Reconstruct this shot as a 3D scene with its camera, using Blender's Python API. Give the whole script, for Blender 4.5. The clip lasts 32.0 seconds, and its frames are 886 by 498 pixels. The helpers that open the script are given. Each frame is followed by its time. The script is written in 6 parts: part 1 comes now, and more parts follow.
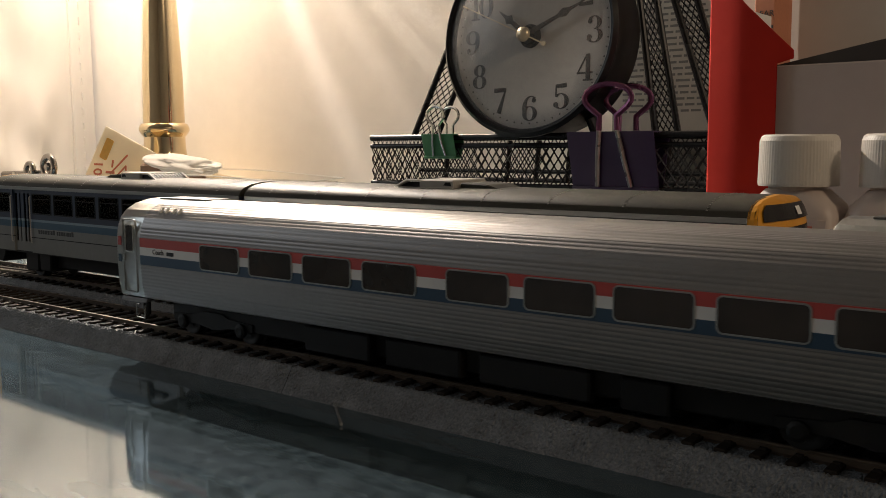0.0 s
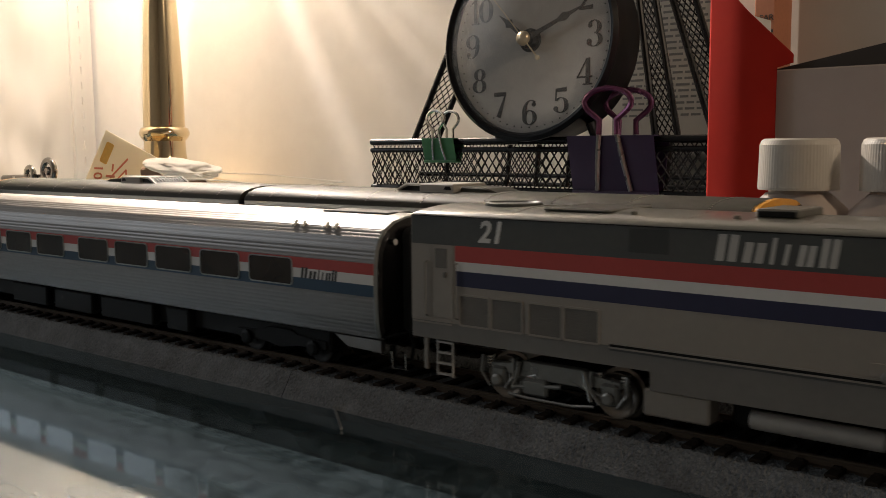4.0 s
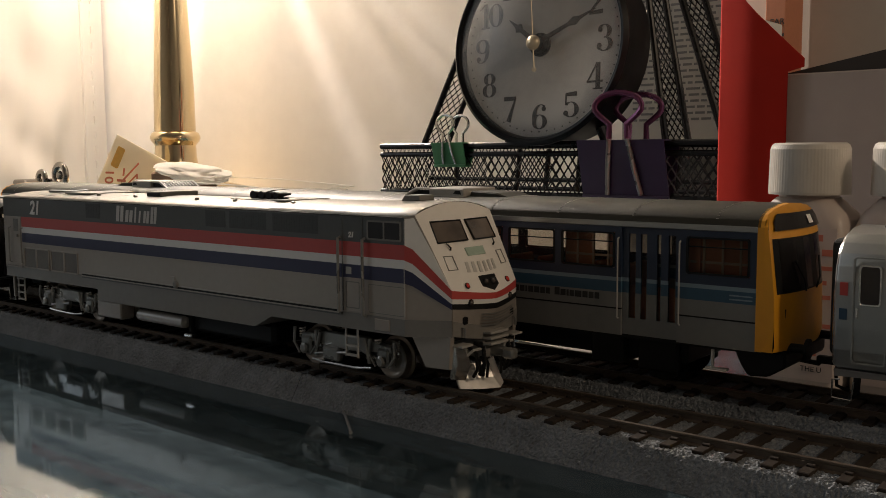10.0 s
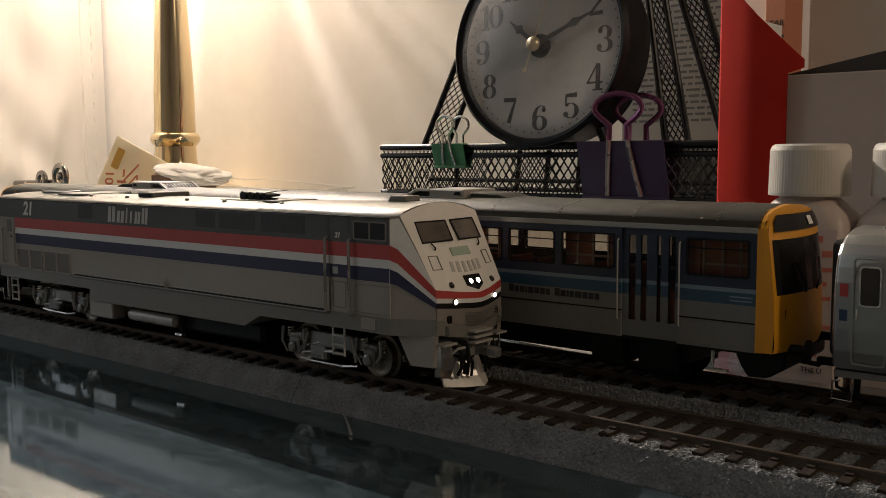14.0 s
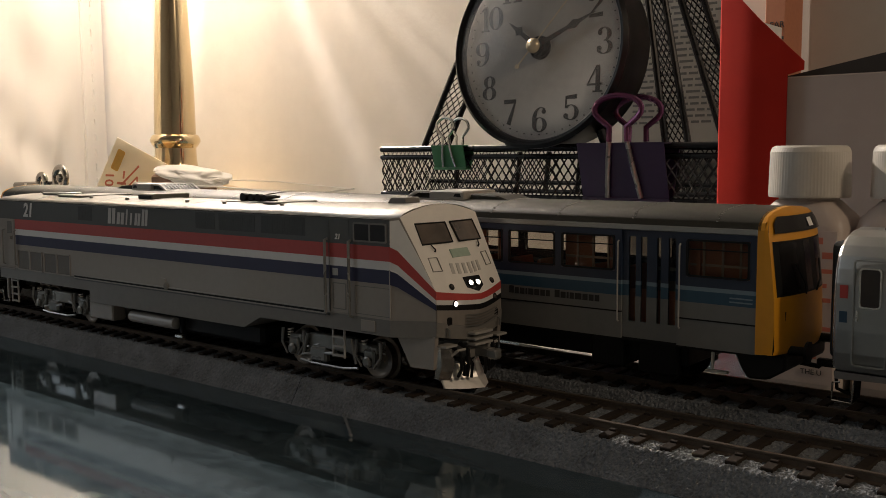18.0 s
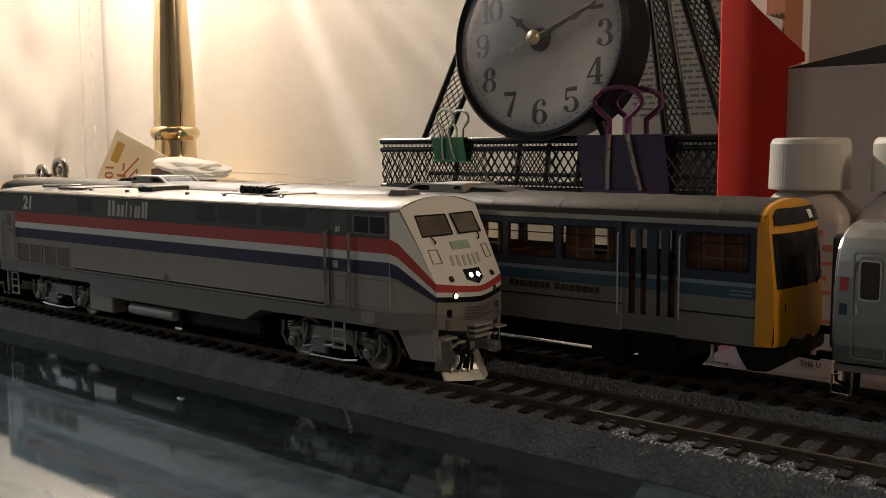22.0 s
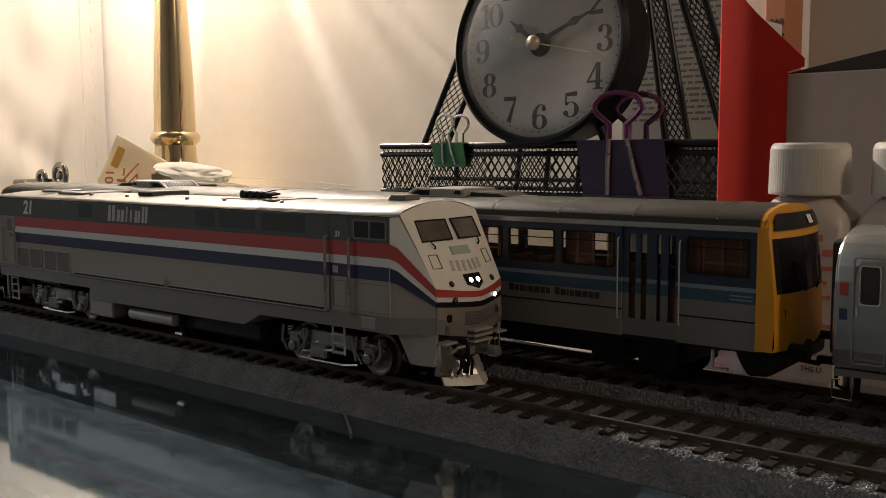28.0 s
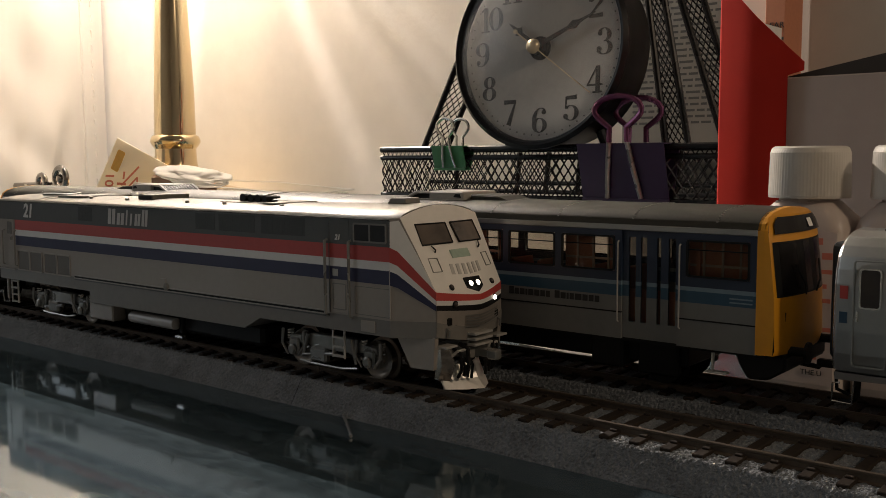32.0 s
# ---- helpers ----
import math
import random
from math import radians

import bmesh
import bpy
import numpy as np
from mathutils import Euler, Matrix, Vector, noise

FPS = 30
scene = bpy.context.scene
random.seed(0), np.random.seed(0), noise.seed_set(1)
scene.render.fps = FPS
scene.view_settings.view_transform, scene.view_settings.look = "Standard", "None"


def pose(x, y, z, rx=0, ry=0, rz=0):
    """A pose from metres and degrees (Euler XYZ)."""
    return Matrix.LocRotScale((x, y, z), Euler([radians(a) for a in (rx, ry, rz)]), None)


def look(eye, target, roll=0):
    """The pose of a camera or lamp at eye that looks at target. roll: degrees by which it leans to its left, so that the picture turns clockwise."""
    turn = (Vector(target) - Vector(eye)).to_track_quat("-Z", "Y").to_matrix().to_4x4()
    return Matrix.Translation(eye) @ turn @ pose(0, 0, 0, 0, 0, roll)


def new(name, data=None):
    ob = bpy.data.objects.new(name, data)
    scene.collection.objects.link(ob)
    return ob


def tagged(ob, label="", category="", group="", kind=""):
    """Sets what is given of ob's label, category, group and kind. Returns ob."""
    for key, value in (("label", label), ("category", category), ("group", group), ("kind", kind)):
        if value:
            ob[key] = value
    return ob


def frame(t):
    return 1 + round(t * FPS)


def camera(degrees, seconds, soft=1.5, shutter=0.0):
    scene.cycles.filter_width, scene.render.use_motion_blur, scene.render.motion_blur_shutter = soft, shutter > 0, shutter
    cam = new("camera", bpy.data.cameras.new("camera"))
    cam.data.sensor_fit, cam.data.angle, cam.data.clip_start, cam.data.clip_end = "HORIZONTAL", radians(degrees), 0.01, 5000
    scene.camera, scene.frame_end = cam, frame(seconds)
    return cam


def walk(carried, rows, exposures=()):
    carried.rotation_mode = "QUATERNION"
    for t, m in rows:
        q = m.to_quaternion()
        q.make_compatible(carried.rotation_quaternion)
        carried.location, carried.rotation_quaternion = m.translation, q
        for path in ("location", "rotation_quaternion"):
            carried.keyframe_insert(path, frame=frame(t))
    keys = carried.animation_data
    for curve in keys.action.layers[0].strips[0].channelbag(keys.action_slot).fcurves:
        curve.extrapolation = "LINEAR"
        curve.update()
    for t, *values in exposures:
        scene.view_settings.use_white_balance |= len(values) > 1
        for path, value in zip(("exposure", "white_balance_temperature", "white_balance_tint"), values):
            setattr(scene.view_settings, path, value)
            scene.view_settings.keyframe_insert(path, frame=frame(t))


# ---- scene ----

EYE = Vector((0.1012, -0.2059, 0.0634))
YAW, PITCH, ROLL, FOCAL = 39.19, 5.99, -0.295, 1682.4


def view(dx, dy):
    """The camera's pose; dx, dy: how far the picture slides to the right and down."""
    y, p, r = radians(YAW) + dx / (FOCAL * 1.04), radians(PITCH) - dy / (FOCAL * 1.02), radians(ROLL)
    fw = Vector((-math.sin(y) * math.cos(p), math.cos(y) * math.cos(p), -math.sin(p)))
    rt = Vector((math.cos(y), math.sin(y), 0))
    up = rt.cross(fw)
    rt, up = rt * math.cos(r) + up * math.sin(r), up * math.cos(r) - rt * math.sin(r)
    m = Matrix((rt, up, -fw)).transposed().to_4x4()
    m.translation = EYE
    return m


cam = camera(49.97, 32.0, soft=0.6, shutter=0.5)
SWAY = [(0, -18, -6), (0.5, -18, -7), (1, -18, -7), (1.5, -18, -4), (2, -18, -3), (2.5, -18, 0), (3, -18, -3), (3.5, -18, 0),
        (5.5, -18, 2), (6, -18, -4), (6.5, -18, -1), (6.7, -12, 1), (7, -3, 5), (7.3, 0, 8), (7.5, 0, 8), (8, 0, 8), (8.5, 0, 8),
        (9, 0, 8), (9.5, 0, 11), (10, 0, 9), (10.5, 0, 13), (11, 0, 12), (11.5, 0, 11), (12, 0, 19), (12.5, 0, 16), (13, 0, 14),
        (13.5, 0, 9), (14, 0, 11), (14.5, 0, 11), (16.5, 0, 6), (17, 0, 9), (17.5, 0, 10), (18, 0, 14), (18.5, 0, 16),
        (19, 0, 14), (19.5, 0, 2), (20, 0, 0), (20.5, 0, -1), (21, 0, -1), (21.5, 0, 0), (22, 0, 0), (22.5, 0, 3), (23, 0, 3),
        (23.5, 0, 3), (24, 0, 3), (24.5, 0, 7), (25, 0, 5), (25.5, 0, 0), (27.5, 0, 8), (28, 0, 9), (28.5, 0, 12), (29, 0, 14),
        (29.5, 0, 12), (30, 0, 15), (30.5, 0, 6), (31, 0, 2), (31.5, 0, 11), (32, 0, 15)]
walk(cam, [(t, view(dx, dy)) for t, dx, dy in SWAY],
     exposures=[(0, 0.04), (3.5, -0.10), (5.5, 0.86), (6, 0.86), (7, 0.86), (8, 0.70), (8.5, 0.40), (9, 0.20), (10.5, -0.02), (32, -0.02)])

# ---------------------------------------------------------------- light
world = bpy.data.worlds.new("world")
scene.world = world
world.use_nodes = True
world.node_tree.nodes["Background"].inputs[0].default_value = (0.35, 0.45, 0.6, 1)
world.node_tree.nodes["Background"].inputs[1].default_value = 0.02


def lamp_light(name, kind, place, watts, colour, size=0.02, target=None, spot=None):
    data = bpy.data.lights.new(name, kind)
    data.energy, data.color = watts, colour
    ob = new(name, data)
    ob.matrix_world = look(place, target) if target else Matrix.Translation(place)
    if kind == "AREA":
        data.size = size
    else:
        data.shadow_soft_size = size
    if spot:
        data.spot_size, data.spot_blend = radians(spot), 0.6
    return ob


lamp_light("bulb_light", "POINT", (-0.587, 0.280, 0.44), 20.5, (1.0, 0.885, 0.78), 0.001)
# added warm fill from the right, hung free in the room without a fitting
lamp_light("right_fill_light", "AREA", (1.3, -0.12, 0.78), 4.3, (1.0, 0.78, 0.56), 0.10, (-0.05, 0.1, 0))
# added bluish fill from the left, placed to brighten the trains' left parts
left_fill = lamp_light("left_fill_light", "AREA", (-2.49, -1.3, 1.0), 7.5, (0.86, 0.93, 1.0), 0.72, (0, -1.3, 1.0))
left_fill.data.shape, left_fill.data.size_y = "RECTANGLE", 1.0

# ---------------------------------------------------------------- materials
MATS = {}


def mat(name, colour, rough=0.5, metal=0.0, vary=0.12, grain=400.0, bump=0.0, bump_scale=None, emit=0.0, spec=0.5, coat=0.0, stretch=None, big=25.0, through_light=0.0):
    """A surface with variation of its colour at two scales, uneven gloss and fine relief."""
    if name in MATS:
        return MATS[name]
    m = bpy.data.materials.new(name)
    m.use_nodes = True
    nt = m.node_tree
    b = nt.nodes["Principled BSDF"]
    b.inputs["Roughness"].default_value = rough
    b.inputs["Metallic"].default_value = metal
    b.inputs["Specular IOR Level"].default_value = spec
    b.inputs["Coat Weight"].default_value = coat
    b.inputs["Coat Roughness"].default_value = 0.1
    co = nt.nodes.new("ShaderNodeTexCoord")
    if vary > 0:
        n1, n2 = nt.nodes.new("ShaderNodeTexNoise"), nt.nodes.new("ShaderNodeTexNoise")
        n1.inputs["Scale"].default_value, n2.inputs["Scale"].default_value = grain, big
        n1.inputs["Detail"].default_value, n2.inputs["Detail"].default_value = 4, 3
        for n in (n1, n2):
            if stretch:
                mp = nt.nodes.new("ShaderNodeMapping")
                mp.inputs["Scale"].default_value = stretch
                mp.inputs["Rotation"].default_value = (0, 0, 0.35)
                nt.links.new(co.outputs["Object"], mp.inputs["Vector"])
                nt.links.new(mp.outputs[0], n.inputs["Vector"])
            else:
                nt.links.new(co.outputs["Object"], n.inputs["Vector"])
        add = nt.nodes.new("ShaderNodeMath")
        add.operation = "ADD"
        nt.links.new(n1.outputs["Fac"], add.inputs[0])
        nt.links.new(n2.outputs["Fac"], add.inputs[1])
        ramp = nt.nodes.new("ShaderNodeMapRange")
        ramp.inputs["From Min"].default_value, ramp.inputs["From Max"].default_value = 0.6, 1.4
        ramp.inputs["To Min"].default_value, ramp.inputs["To Max"].default_value = 1 - vary, 1 + vary
        nt.links.new(add.outputs[0], ramp.inputs["Value"])
        mul = nt.nodes.new("ShaderNodeVectorMath")
        mul.operation = "SCALE"
        mul.inputs[0].default_value = colour
        nt.links.new(ramp.outputs[0], mul.inputs["Scale"])
        nt.links.new(mul.outputs[0], b.inputs["Base Color"])
        rr = nt.nodes.new("ShaderNodeMapRange")
        rr.inputs["To Min"].default_value, rr.inputs["To Max"].default_value = max(0.02, rough - 0.08), min(1, rough + 0.1)
        nt.links.new(n2.outputs["Fac"], rr.inputs["Value"])
        nt.links.new(rr.outputs[0], b.inputs["Roughness"])
    else:
        b.inputs["Base Color"].default_value = (*colour, 1)
    if bump > 0:
        n3 = nt.nodes.new("ShaderNodeTexNoise")
        n3.inputs["Scale"].default_value = bump_scale or grain
        n3.inputs["Detail"].default_value = 5
        nt.links.new(co.outputs["Object"], n3.inputs["Vector"])
        bp = nt.nodes.new("ShaderNodeBump")
        bp.inputs["Strength"].default_value = bump
        bp.inputs["Distance"].default_value = 0.001
        nt.links.new(n3.outputs["Fac"], bp.inputs["Height"])
        nt.links.new(bp.outputs[0], b.inputs["Normal"])
    if through_light:
        tr, mx = nt.nodes.new("ShaderNodeBsdfTranslucent"), nt.nodes.new("ShaderNodeMixShader")
        tr.inputs[0].default_value = (*colour, 1)
        mx.inputs[0].default_value = through_light
        nt.links.new(b.outputs[0], mx.inputs[1])
        nt.links.new(tr.outputs[0], mx.inputs[2])
        nt.links.new(mx.outputs[0], nt.nodes["Material Output"].inputs[0])
    if emit:
        b.inputs["Emission Color"].default_value = (*colour, 1)
        b.inputs["Emission Strength"].default_value = emit
    MATS[name] = m
    return m


def clear_mat(name, tint, rough=0.03, gloss=1.0, ior=1.5, veil=None, film=(0.07, 0.24)):
    """A clear sheet: it lets light through and mirrors by Fresnel."""
    if name in MATS:
        return MATS[name]
    m = bpy.data.materials.new(name)
    m.use_nodes = True
    nt = m.node_tree
    nt.nodes.remove(nt.nodes["Principled BSDF"])
    t, g, mix, fr = (nt.nodes.new(k) for k in ("ShaderNodeBsdfTransparent", "ShaderNodeBsdfGlossy", "ShaderNodeMixShader", "ShaderNodeFresnel"))
    t.inputs[0].default_value = (*tint, 1)
    g.inputs["Color"].default_value = (*(gloss if isinstance(gloss, tuple) else (gloss, gloss, gloss)), 1)
    g.inputs["Roughness"].default_value = rough
    fr.inputs["IOR"].default_value = ior
    nt.links.new(fr.outputs[0], mix.inputs[0])
    nt.links.new(t.outputs[0], mix.inputs[1])
    nt.links.new(g.outputs[0], mix.inputs[2])
    last = mix
    if veil:
        # a thin uneven diffuse veil, streaked and mottled, mixed over the sheet
        df, mx, co, mp, n1, n2, mu, rg = (nt.nodes.new(k) for k in ("ShaderNodeBsdfDiffuse", "ShaderNodeMixShader", "ShaderNodeTexCoord", "ShaderNodeMapping", "ShaderNodeTexNoise", "ShaderNodeTexNoise", "ShaderNodeMath", "ShaderNodeMapRange"))
        df.inputs["Color"].default_value = (*veil, 1)
        mp.inputs["Scale"].default_value, mp.inputs["Rotation"].default_value = (0.12, 3.2, 1), (0, 0, -0.06)
        n1.inputs["Scale"].default_value, n1.inputs["Detail"].default_value = 22, 9
        n2.inputs["Scale"].default_value, n2.inputs["Detail"].default_value = 240, 4
        mu.operation = "MULTIPLY"
        rg.inputs["From Min"].default_value, rg.inputs["From Max"].default_value = 0.14, 0.42
        rg.inputs["To Min"].default_value, rg.inputs["To Max"].default_value = film
        nt.links.new(co.outputs["Object"], mp.inputs["Vector"])
        nt.links.new(mp.outputs[0], n1.inputs["Vector"])
        nt.links.new(co.outputs["Object"], n2.inputs["Vector"])
        nt.links.new(n1.outputs["Fac"], mu.inputs[0])
        nt.links.new(n2.outputs["Fac"], mu.inputs[1])
        nt.links.new(mu.outputs[0], rg.inputs["Value"])
        nt.links.new(rg.outputs[0], mx.inputs[0])
        nt.links.new(mix.outputs[0], mx.inputs[1])
        nt.links.new(df.outputs[0], mx.inputs[2])
        last = mx
    nt.links.new(last.outputs[0], nt.nodes["Material Output"].inputs[0])
    MATS[name] = m
    return m


WALL = mat("cream_wall_paint", (0.64, 0.59, 0.525), 0.85, vary=0.05, grain=60, big=6, bump=0.10, bump_scale=250)
CEIL = mat("white_ceiling_paint", (0.78, 0.76, 0.72), 0.9, vary=0.03, grain=20, big=3)
FLOORM = mat("brown_floor", (0.16, 0.10, 0.06), 0.5, vary=0.2, grain=40, big=4)
# bluish streaks in the stone's colour add to the cloudy veil of the glass
DESK = mat("polished_blue_green_stone", (0.055, 0.105, 0.125), 0.2, vary=0.8, grain=60, big=11, spec=1.0, stretch=(0.35, 1.6, 1))
# added bluish veil makes the glass paler in streaks
TOPGLASS = clear_mat("tinted_table_glass", (0.80, 0.90, 0.93), 0.055, (0.84, 0.93, 1.0), 2.5, veil=(0.24, 0.34, 0.40), film=(0.07, 0.26))
PANE = clear_mat("model_window_film", (0.94, 0.91, 0.87), 0.06, 0.35, 1.3)
DARKPANE = clear_mat("smoked_window_film", (0.30, 0.27, 0.25), 0.06, 0.9, 1.45)
CLEARP = clear_mat("clear_plastic", (0.96, 0.94, 0.90), 0.08, 0.9, 1.2)
GLASSBODY = clear_mat("glass_body", (0.97, 0.99, 0.99), 0.1, 0.5, 1.0)
BALLAST = mat("grey_ballast", (0.125, 0.138, 0.152), 0.6, vary=0.55, grain=1500, big=120, bump=1.0, bump_scale=1300)
TIE = mat("black_brown_tie_plastic", (0.026, 0.019, 0.014), 0.65, vary=0.25, grain=900, big=90, spec=0.15)
RAIL = mat("brown_rail_side", (0.105, 0.08, 0.06), 0.42, 0.55, vary=0.2, grain=700, big=60)
SILVER = mat("silver_paint", (0.37, 0.38, 0.37), 0.32, 0.92, vary=0.04, grain=600, big=30)
FLUTE = mat("fluted_silver_paint", (0.235, 0.225, 0.218), 0.42, 0.92, vary=0.05, grain=500, big=20)
LOCOGREY = mat("light_grey_body_paint", (0.335, 0.30, 0.265), 0.36, 0.4, vary=0.05, grain=500, big=30)
LOCOWHITE = mat("off_white_nose_paint", (0.80, 0.77, 0.72), 0.36, vary=0.04, grain=500, big=30)
ROOFM = mat("olive_grey_roof_paint", (0.13, 0.128, 0.11), 0.30, 0.1, vary=0.1, grain=300, big=40, spec=0.6, coat=0.4)
DGREY = mat("dark_grey_band_paint", (0.075, 0.078, 0.075), 0.42, vary=0.1, grain=500, big=30)
SILLM = mat("mid_grey_sill_paint", (0.175, 0.165, 0.15), 0.5, vary=0.08, grain=500, big=30)
RED = mat("red_stripe_paint", (0.44, 0.055, 0.048), 0.42, vary=0.06, grain=500, big=30)
WHITE = mat("white_stripe_paint", (0.68, 0.67, 0.65), 0.42, vary=0.05, grain=500, big=30)
BLUE = mat("dark_blue_stripe_paint", (0.02, 0.022, 0.065), 0.42, vary=0.06, grain=500, big=30)
CBLUE = mat("blue_stripe_paint", (0.016, 0.052, 0.095), 0.45, vary=0.06, grain=500, big=30)
BLACK = mat("black_plastic", (0.007, 0.007, 0.007), 0.5, vary=0.15, grain=300, big=40, spec=0.2)
BLACKGLOSS = mat("black_gloss_enamel", (0.010, 0.009, 0.009), 0.25, vary=0.2, grain=200, big=30, spec=0.3)
RUBBER = mat("black_rubber", (0.018, 0.018, 0.018), 0.7, vary=0.1, grain=300, big=40)
GRILLE = mat("brown_grey_screen", (0.135, 0.125, 0.11), 0.6, vary=0.15, grain=2500, big=200, bump=0.5, bump_scale=2500)
TRUCKM = mat("silver_truck_plastic", (0.26, 0.255, 0.24), 0.28, 0.6, vary=0.15, grain=700, big=90)
CHROME = mat("bright_metal", (0.72, 0.70, 0.66), 0.2, 0.95, vary=0.08, grain=300, big=40)
WHEEL = mat("dark_steel_wheel", (0.18, 0.155, 0.13), 0.32, 0.8, vary=0.12, grain=500, big=70)
STEEL = mat("dark_polished_steel", (0.30, 0.28, 0.26), 0.12, 1.0, vary=0.1, grain=300, big=40)
BRASS = mat("polished_brass", (0.72, 0.59, 0.38), 0.09, 1.0, vary=0.05, grain=60, big=12)
PROOF = mat("grey_roof_paint", (0.040, 0.038, 0.030), 0.5, vary=0.12, grain=500, big=30, spec=0.12)
PODM = mat("pale_grey_pod_paint", (0.33, 0.315, 0.285), 0.45, vary=0.08, grain=500, big=40)
PBLUE = mat("pacer_dark_blue_paint", (0.013, 0.024, 0.05), 0.42, vary=0.06, grain=400, big=30)
PMID = mat("pacer_mid_blue_paint", (0.022, 0.07, 0.115), 0.42, vary=0.06, grain=400, big=30)
PLIGHT = mat("pacer_pale_blue_paint", (0.16, 0.22, 0.26), 0.42, vary=0.06, grain=400, big=30)
PGREY = mat("pacer_pale_grey_paint", (0.165, 0.165, 0.155), 0.42, vary=0.08, grain=400, big=30)
YELLOW = mat("warning_yellow_paint", (0.66, 0.29, 0.012), 0.42, vary=0.06, grain=400, big=30)
SEAT = mat("orange_brown_seat", (0.50, 0.22, 0.13), 0.6, vary=0.12, grain=300, big=50, through_light=0.55)
CREAMP = mat("cream_interior_plastic", (0.42, 0.33, 0.24), 0.6, vary=0.1, grain=300, big=50)
SHEETM = mat("grey_white_sheet", (0.20, 0.185, 0.16), 0.8, vary=0.05, grain=200, big=20)
PAPER = mat("white_paper", (0.74, 0.72, 0.68), 0.8, vary=0.04, grain=200, big=20)
PRINT = mat("dark_print", (0.05, 0.047, 0.044), 0.7, vary=0.1)
REDCARD = mat("red_folder_card", (0.37, 0.018, 0.010), 0.85, vary=0.06, grain=120, big=14, spec=0.12)
BOXM = mat("grey_pink_box_card", (0.42, 0.345, 0.31), 0.7, vary=0.05, grain=120, big=14)
DARKLID = mat("dark_brown_box_lid", (0.035, 0.027, 0.022), 0.6, vary=0.1, grain=120, big=14)
CAPM = mat("white_ribbed_cap_plastic", (0.56, 0.52, 0.46), 0.42, vary=0.03, grain=300, big=40)
BOTTLEM = mat("milky_bottle_plastic", (0.50, 0.42, 0.37), 0.4, vary=0.05, grain=200, big=40)
REDINK = mat("faded_red_print", (0.58, 0.17, 0.11), 0.6, vary=0.1)
PURPLE = mat("purple_clip_paint", (0.035, 0.014, 0.05), 0.36, vary=0.08, grain=300, big=40)
PURPLEWIRE = mat("purple_wire_enamel", (0.15, 0.04, 0.10), 0.25, 0.5, vary=0.08, grain=300, big=40)
GREENCLIP = mat("green_clip_paint", (0.035, 0.17, 0.06), 0.36, vary=0.08, grain=300, big=40)
FACE = mat("clock_face_paper", (0.50, 0.485, 0.46), 0.55, vary=0.05, grain=150, big=25)
LETTERM = mat("dark_grey_lettering", (0.022, 0.021, 0.02), 0.6, vary=0.1)
INK = mat("black_numeral_ink", (0.03, 0.028, 0.026), 0.6, vary=0.1)
LINEN = mat("cream_linen_cloth", (0.56, 0.52, 0.46), 0.9, vary=0.05, grain=900, big=20, bump=0.2, bump_scale=1500, through_light=0.45)
TISSUE = mat("white_plastic_film", (0.74, 0.71, 0.66), 0.75, vary=0.05, grain=90, big=30, through_light=0.5)
TAN = mat("cream_card", (0.86, 0.80, 0.68), 0.7, vary=0.05, grain=150, big=30, through_light=0.5)
ORANGE = mat("orange_print", (0.72, 0.40, 0.08), 0.7, vary=0.08)
GLOWW = mat("lit_headlamp_glass", (1.0, 0.90, 0.74), 0.4, vary=0, emit=3.5)
GLOWR = mat("lit_red_lens", (0.45, 0.03, 0.02), 0.25, vary=0, emit=0.12)
SCREENGLASS = mat("brown_cab_glass", (0.085, 0.062, 0.046), 0.10, vary=0.6, grain=150, big=60, spec=0.9)
PLOWM = mat("bright_plow_metal", (0.84, 0.81, 0.76), 0.32, 0.35, vary=0.1, grain=500, big=90)
LADDERM = mat("light_grey_step_plastic", (0.36, 0.345, 0.32), 0.4, 0.1, vary=0.08, grain=500, big=60)
NUMBOARD = mat("pale_green_number_board", (0.34, 0.44, 0.36), 0.35, vary=0.12, grain=900, big=150)
SCRIPT = mat("pale_grey_lettering", (0.50, 0.48, 0.45), 0.4, vary=0.05)
SCREENM = mat("dark_screen_mesh", (0.042, 0.044, 0.042), 0.5, vary=0.12, grain=900, big=90)
CABPANE = mat("dark_cab_side_glass", (0.034, 0.036, 0.04), 0.18, vary=0.2, grain=200, big=60)
LENSOFF = mat("dark_lens", (0.05, 0.04, 0.035), 0.2, vary=0, spec=0.8)

# ---------------------------------------------------------------- mesh helpers, all in millimetres
MM = 0.001


def part(name, bm, material, parent=None, label="", smooth=False):
    """Links a bmesh built in millimetres as one mesh object under a thing or a part."""
    bmesh.ops.scale(bm, vec=(MM, MM, MM), verts=bm.verts)
    bmesh.ops.recalc_face_normals(bm, faces=bm.faces)
    me = bpy.data.meshes.new(name)
    bm.to_mesh(me)
    bm.free()
    me.materials.append(material)
    if smooth:
        me.shade_smooth()
        me.set_sharp_from_angle(angle=radians(38))
    ob = new(name, me)
    ob.parent = parent
    if label:
        ob["label"] = label
    return ob


def twin(ob, parent, m, label=""):
    """Another part on the same mesh, at its own pose (millimetres)."""
    o = new(ob.name.split(".")[0], ob.data)
    o.parent = parent
    m = m.copy()
    m.translation = m.translation * MM
    o.matrix_basis = m
    if label:
        o["label"] = label
    return o


def thing(name, label, category, place=(0, 0, 0), turn=0, group="", kind=""):
    ob = new(name)
    ob.empty_display_size = 0.01
    ob.matrix_world = pose(place[0] * MM, place[1] * MM, place[2] * MM, 0, 0, turn)
    return tagged(ob, label, category, group, kind)


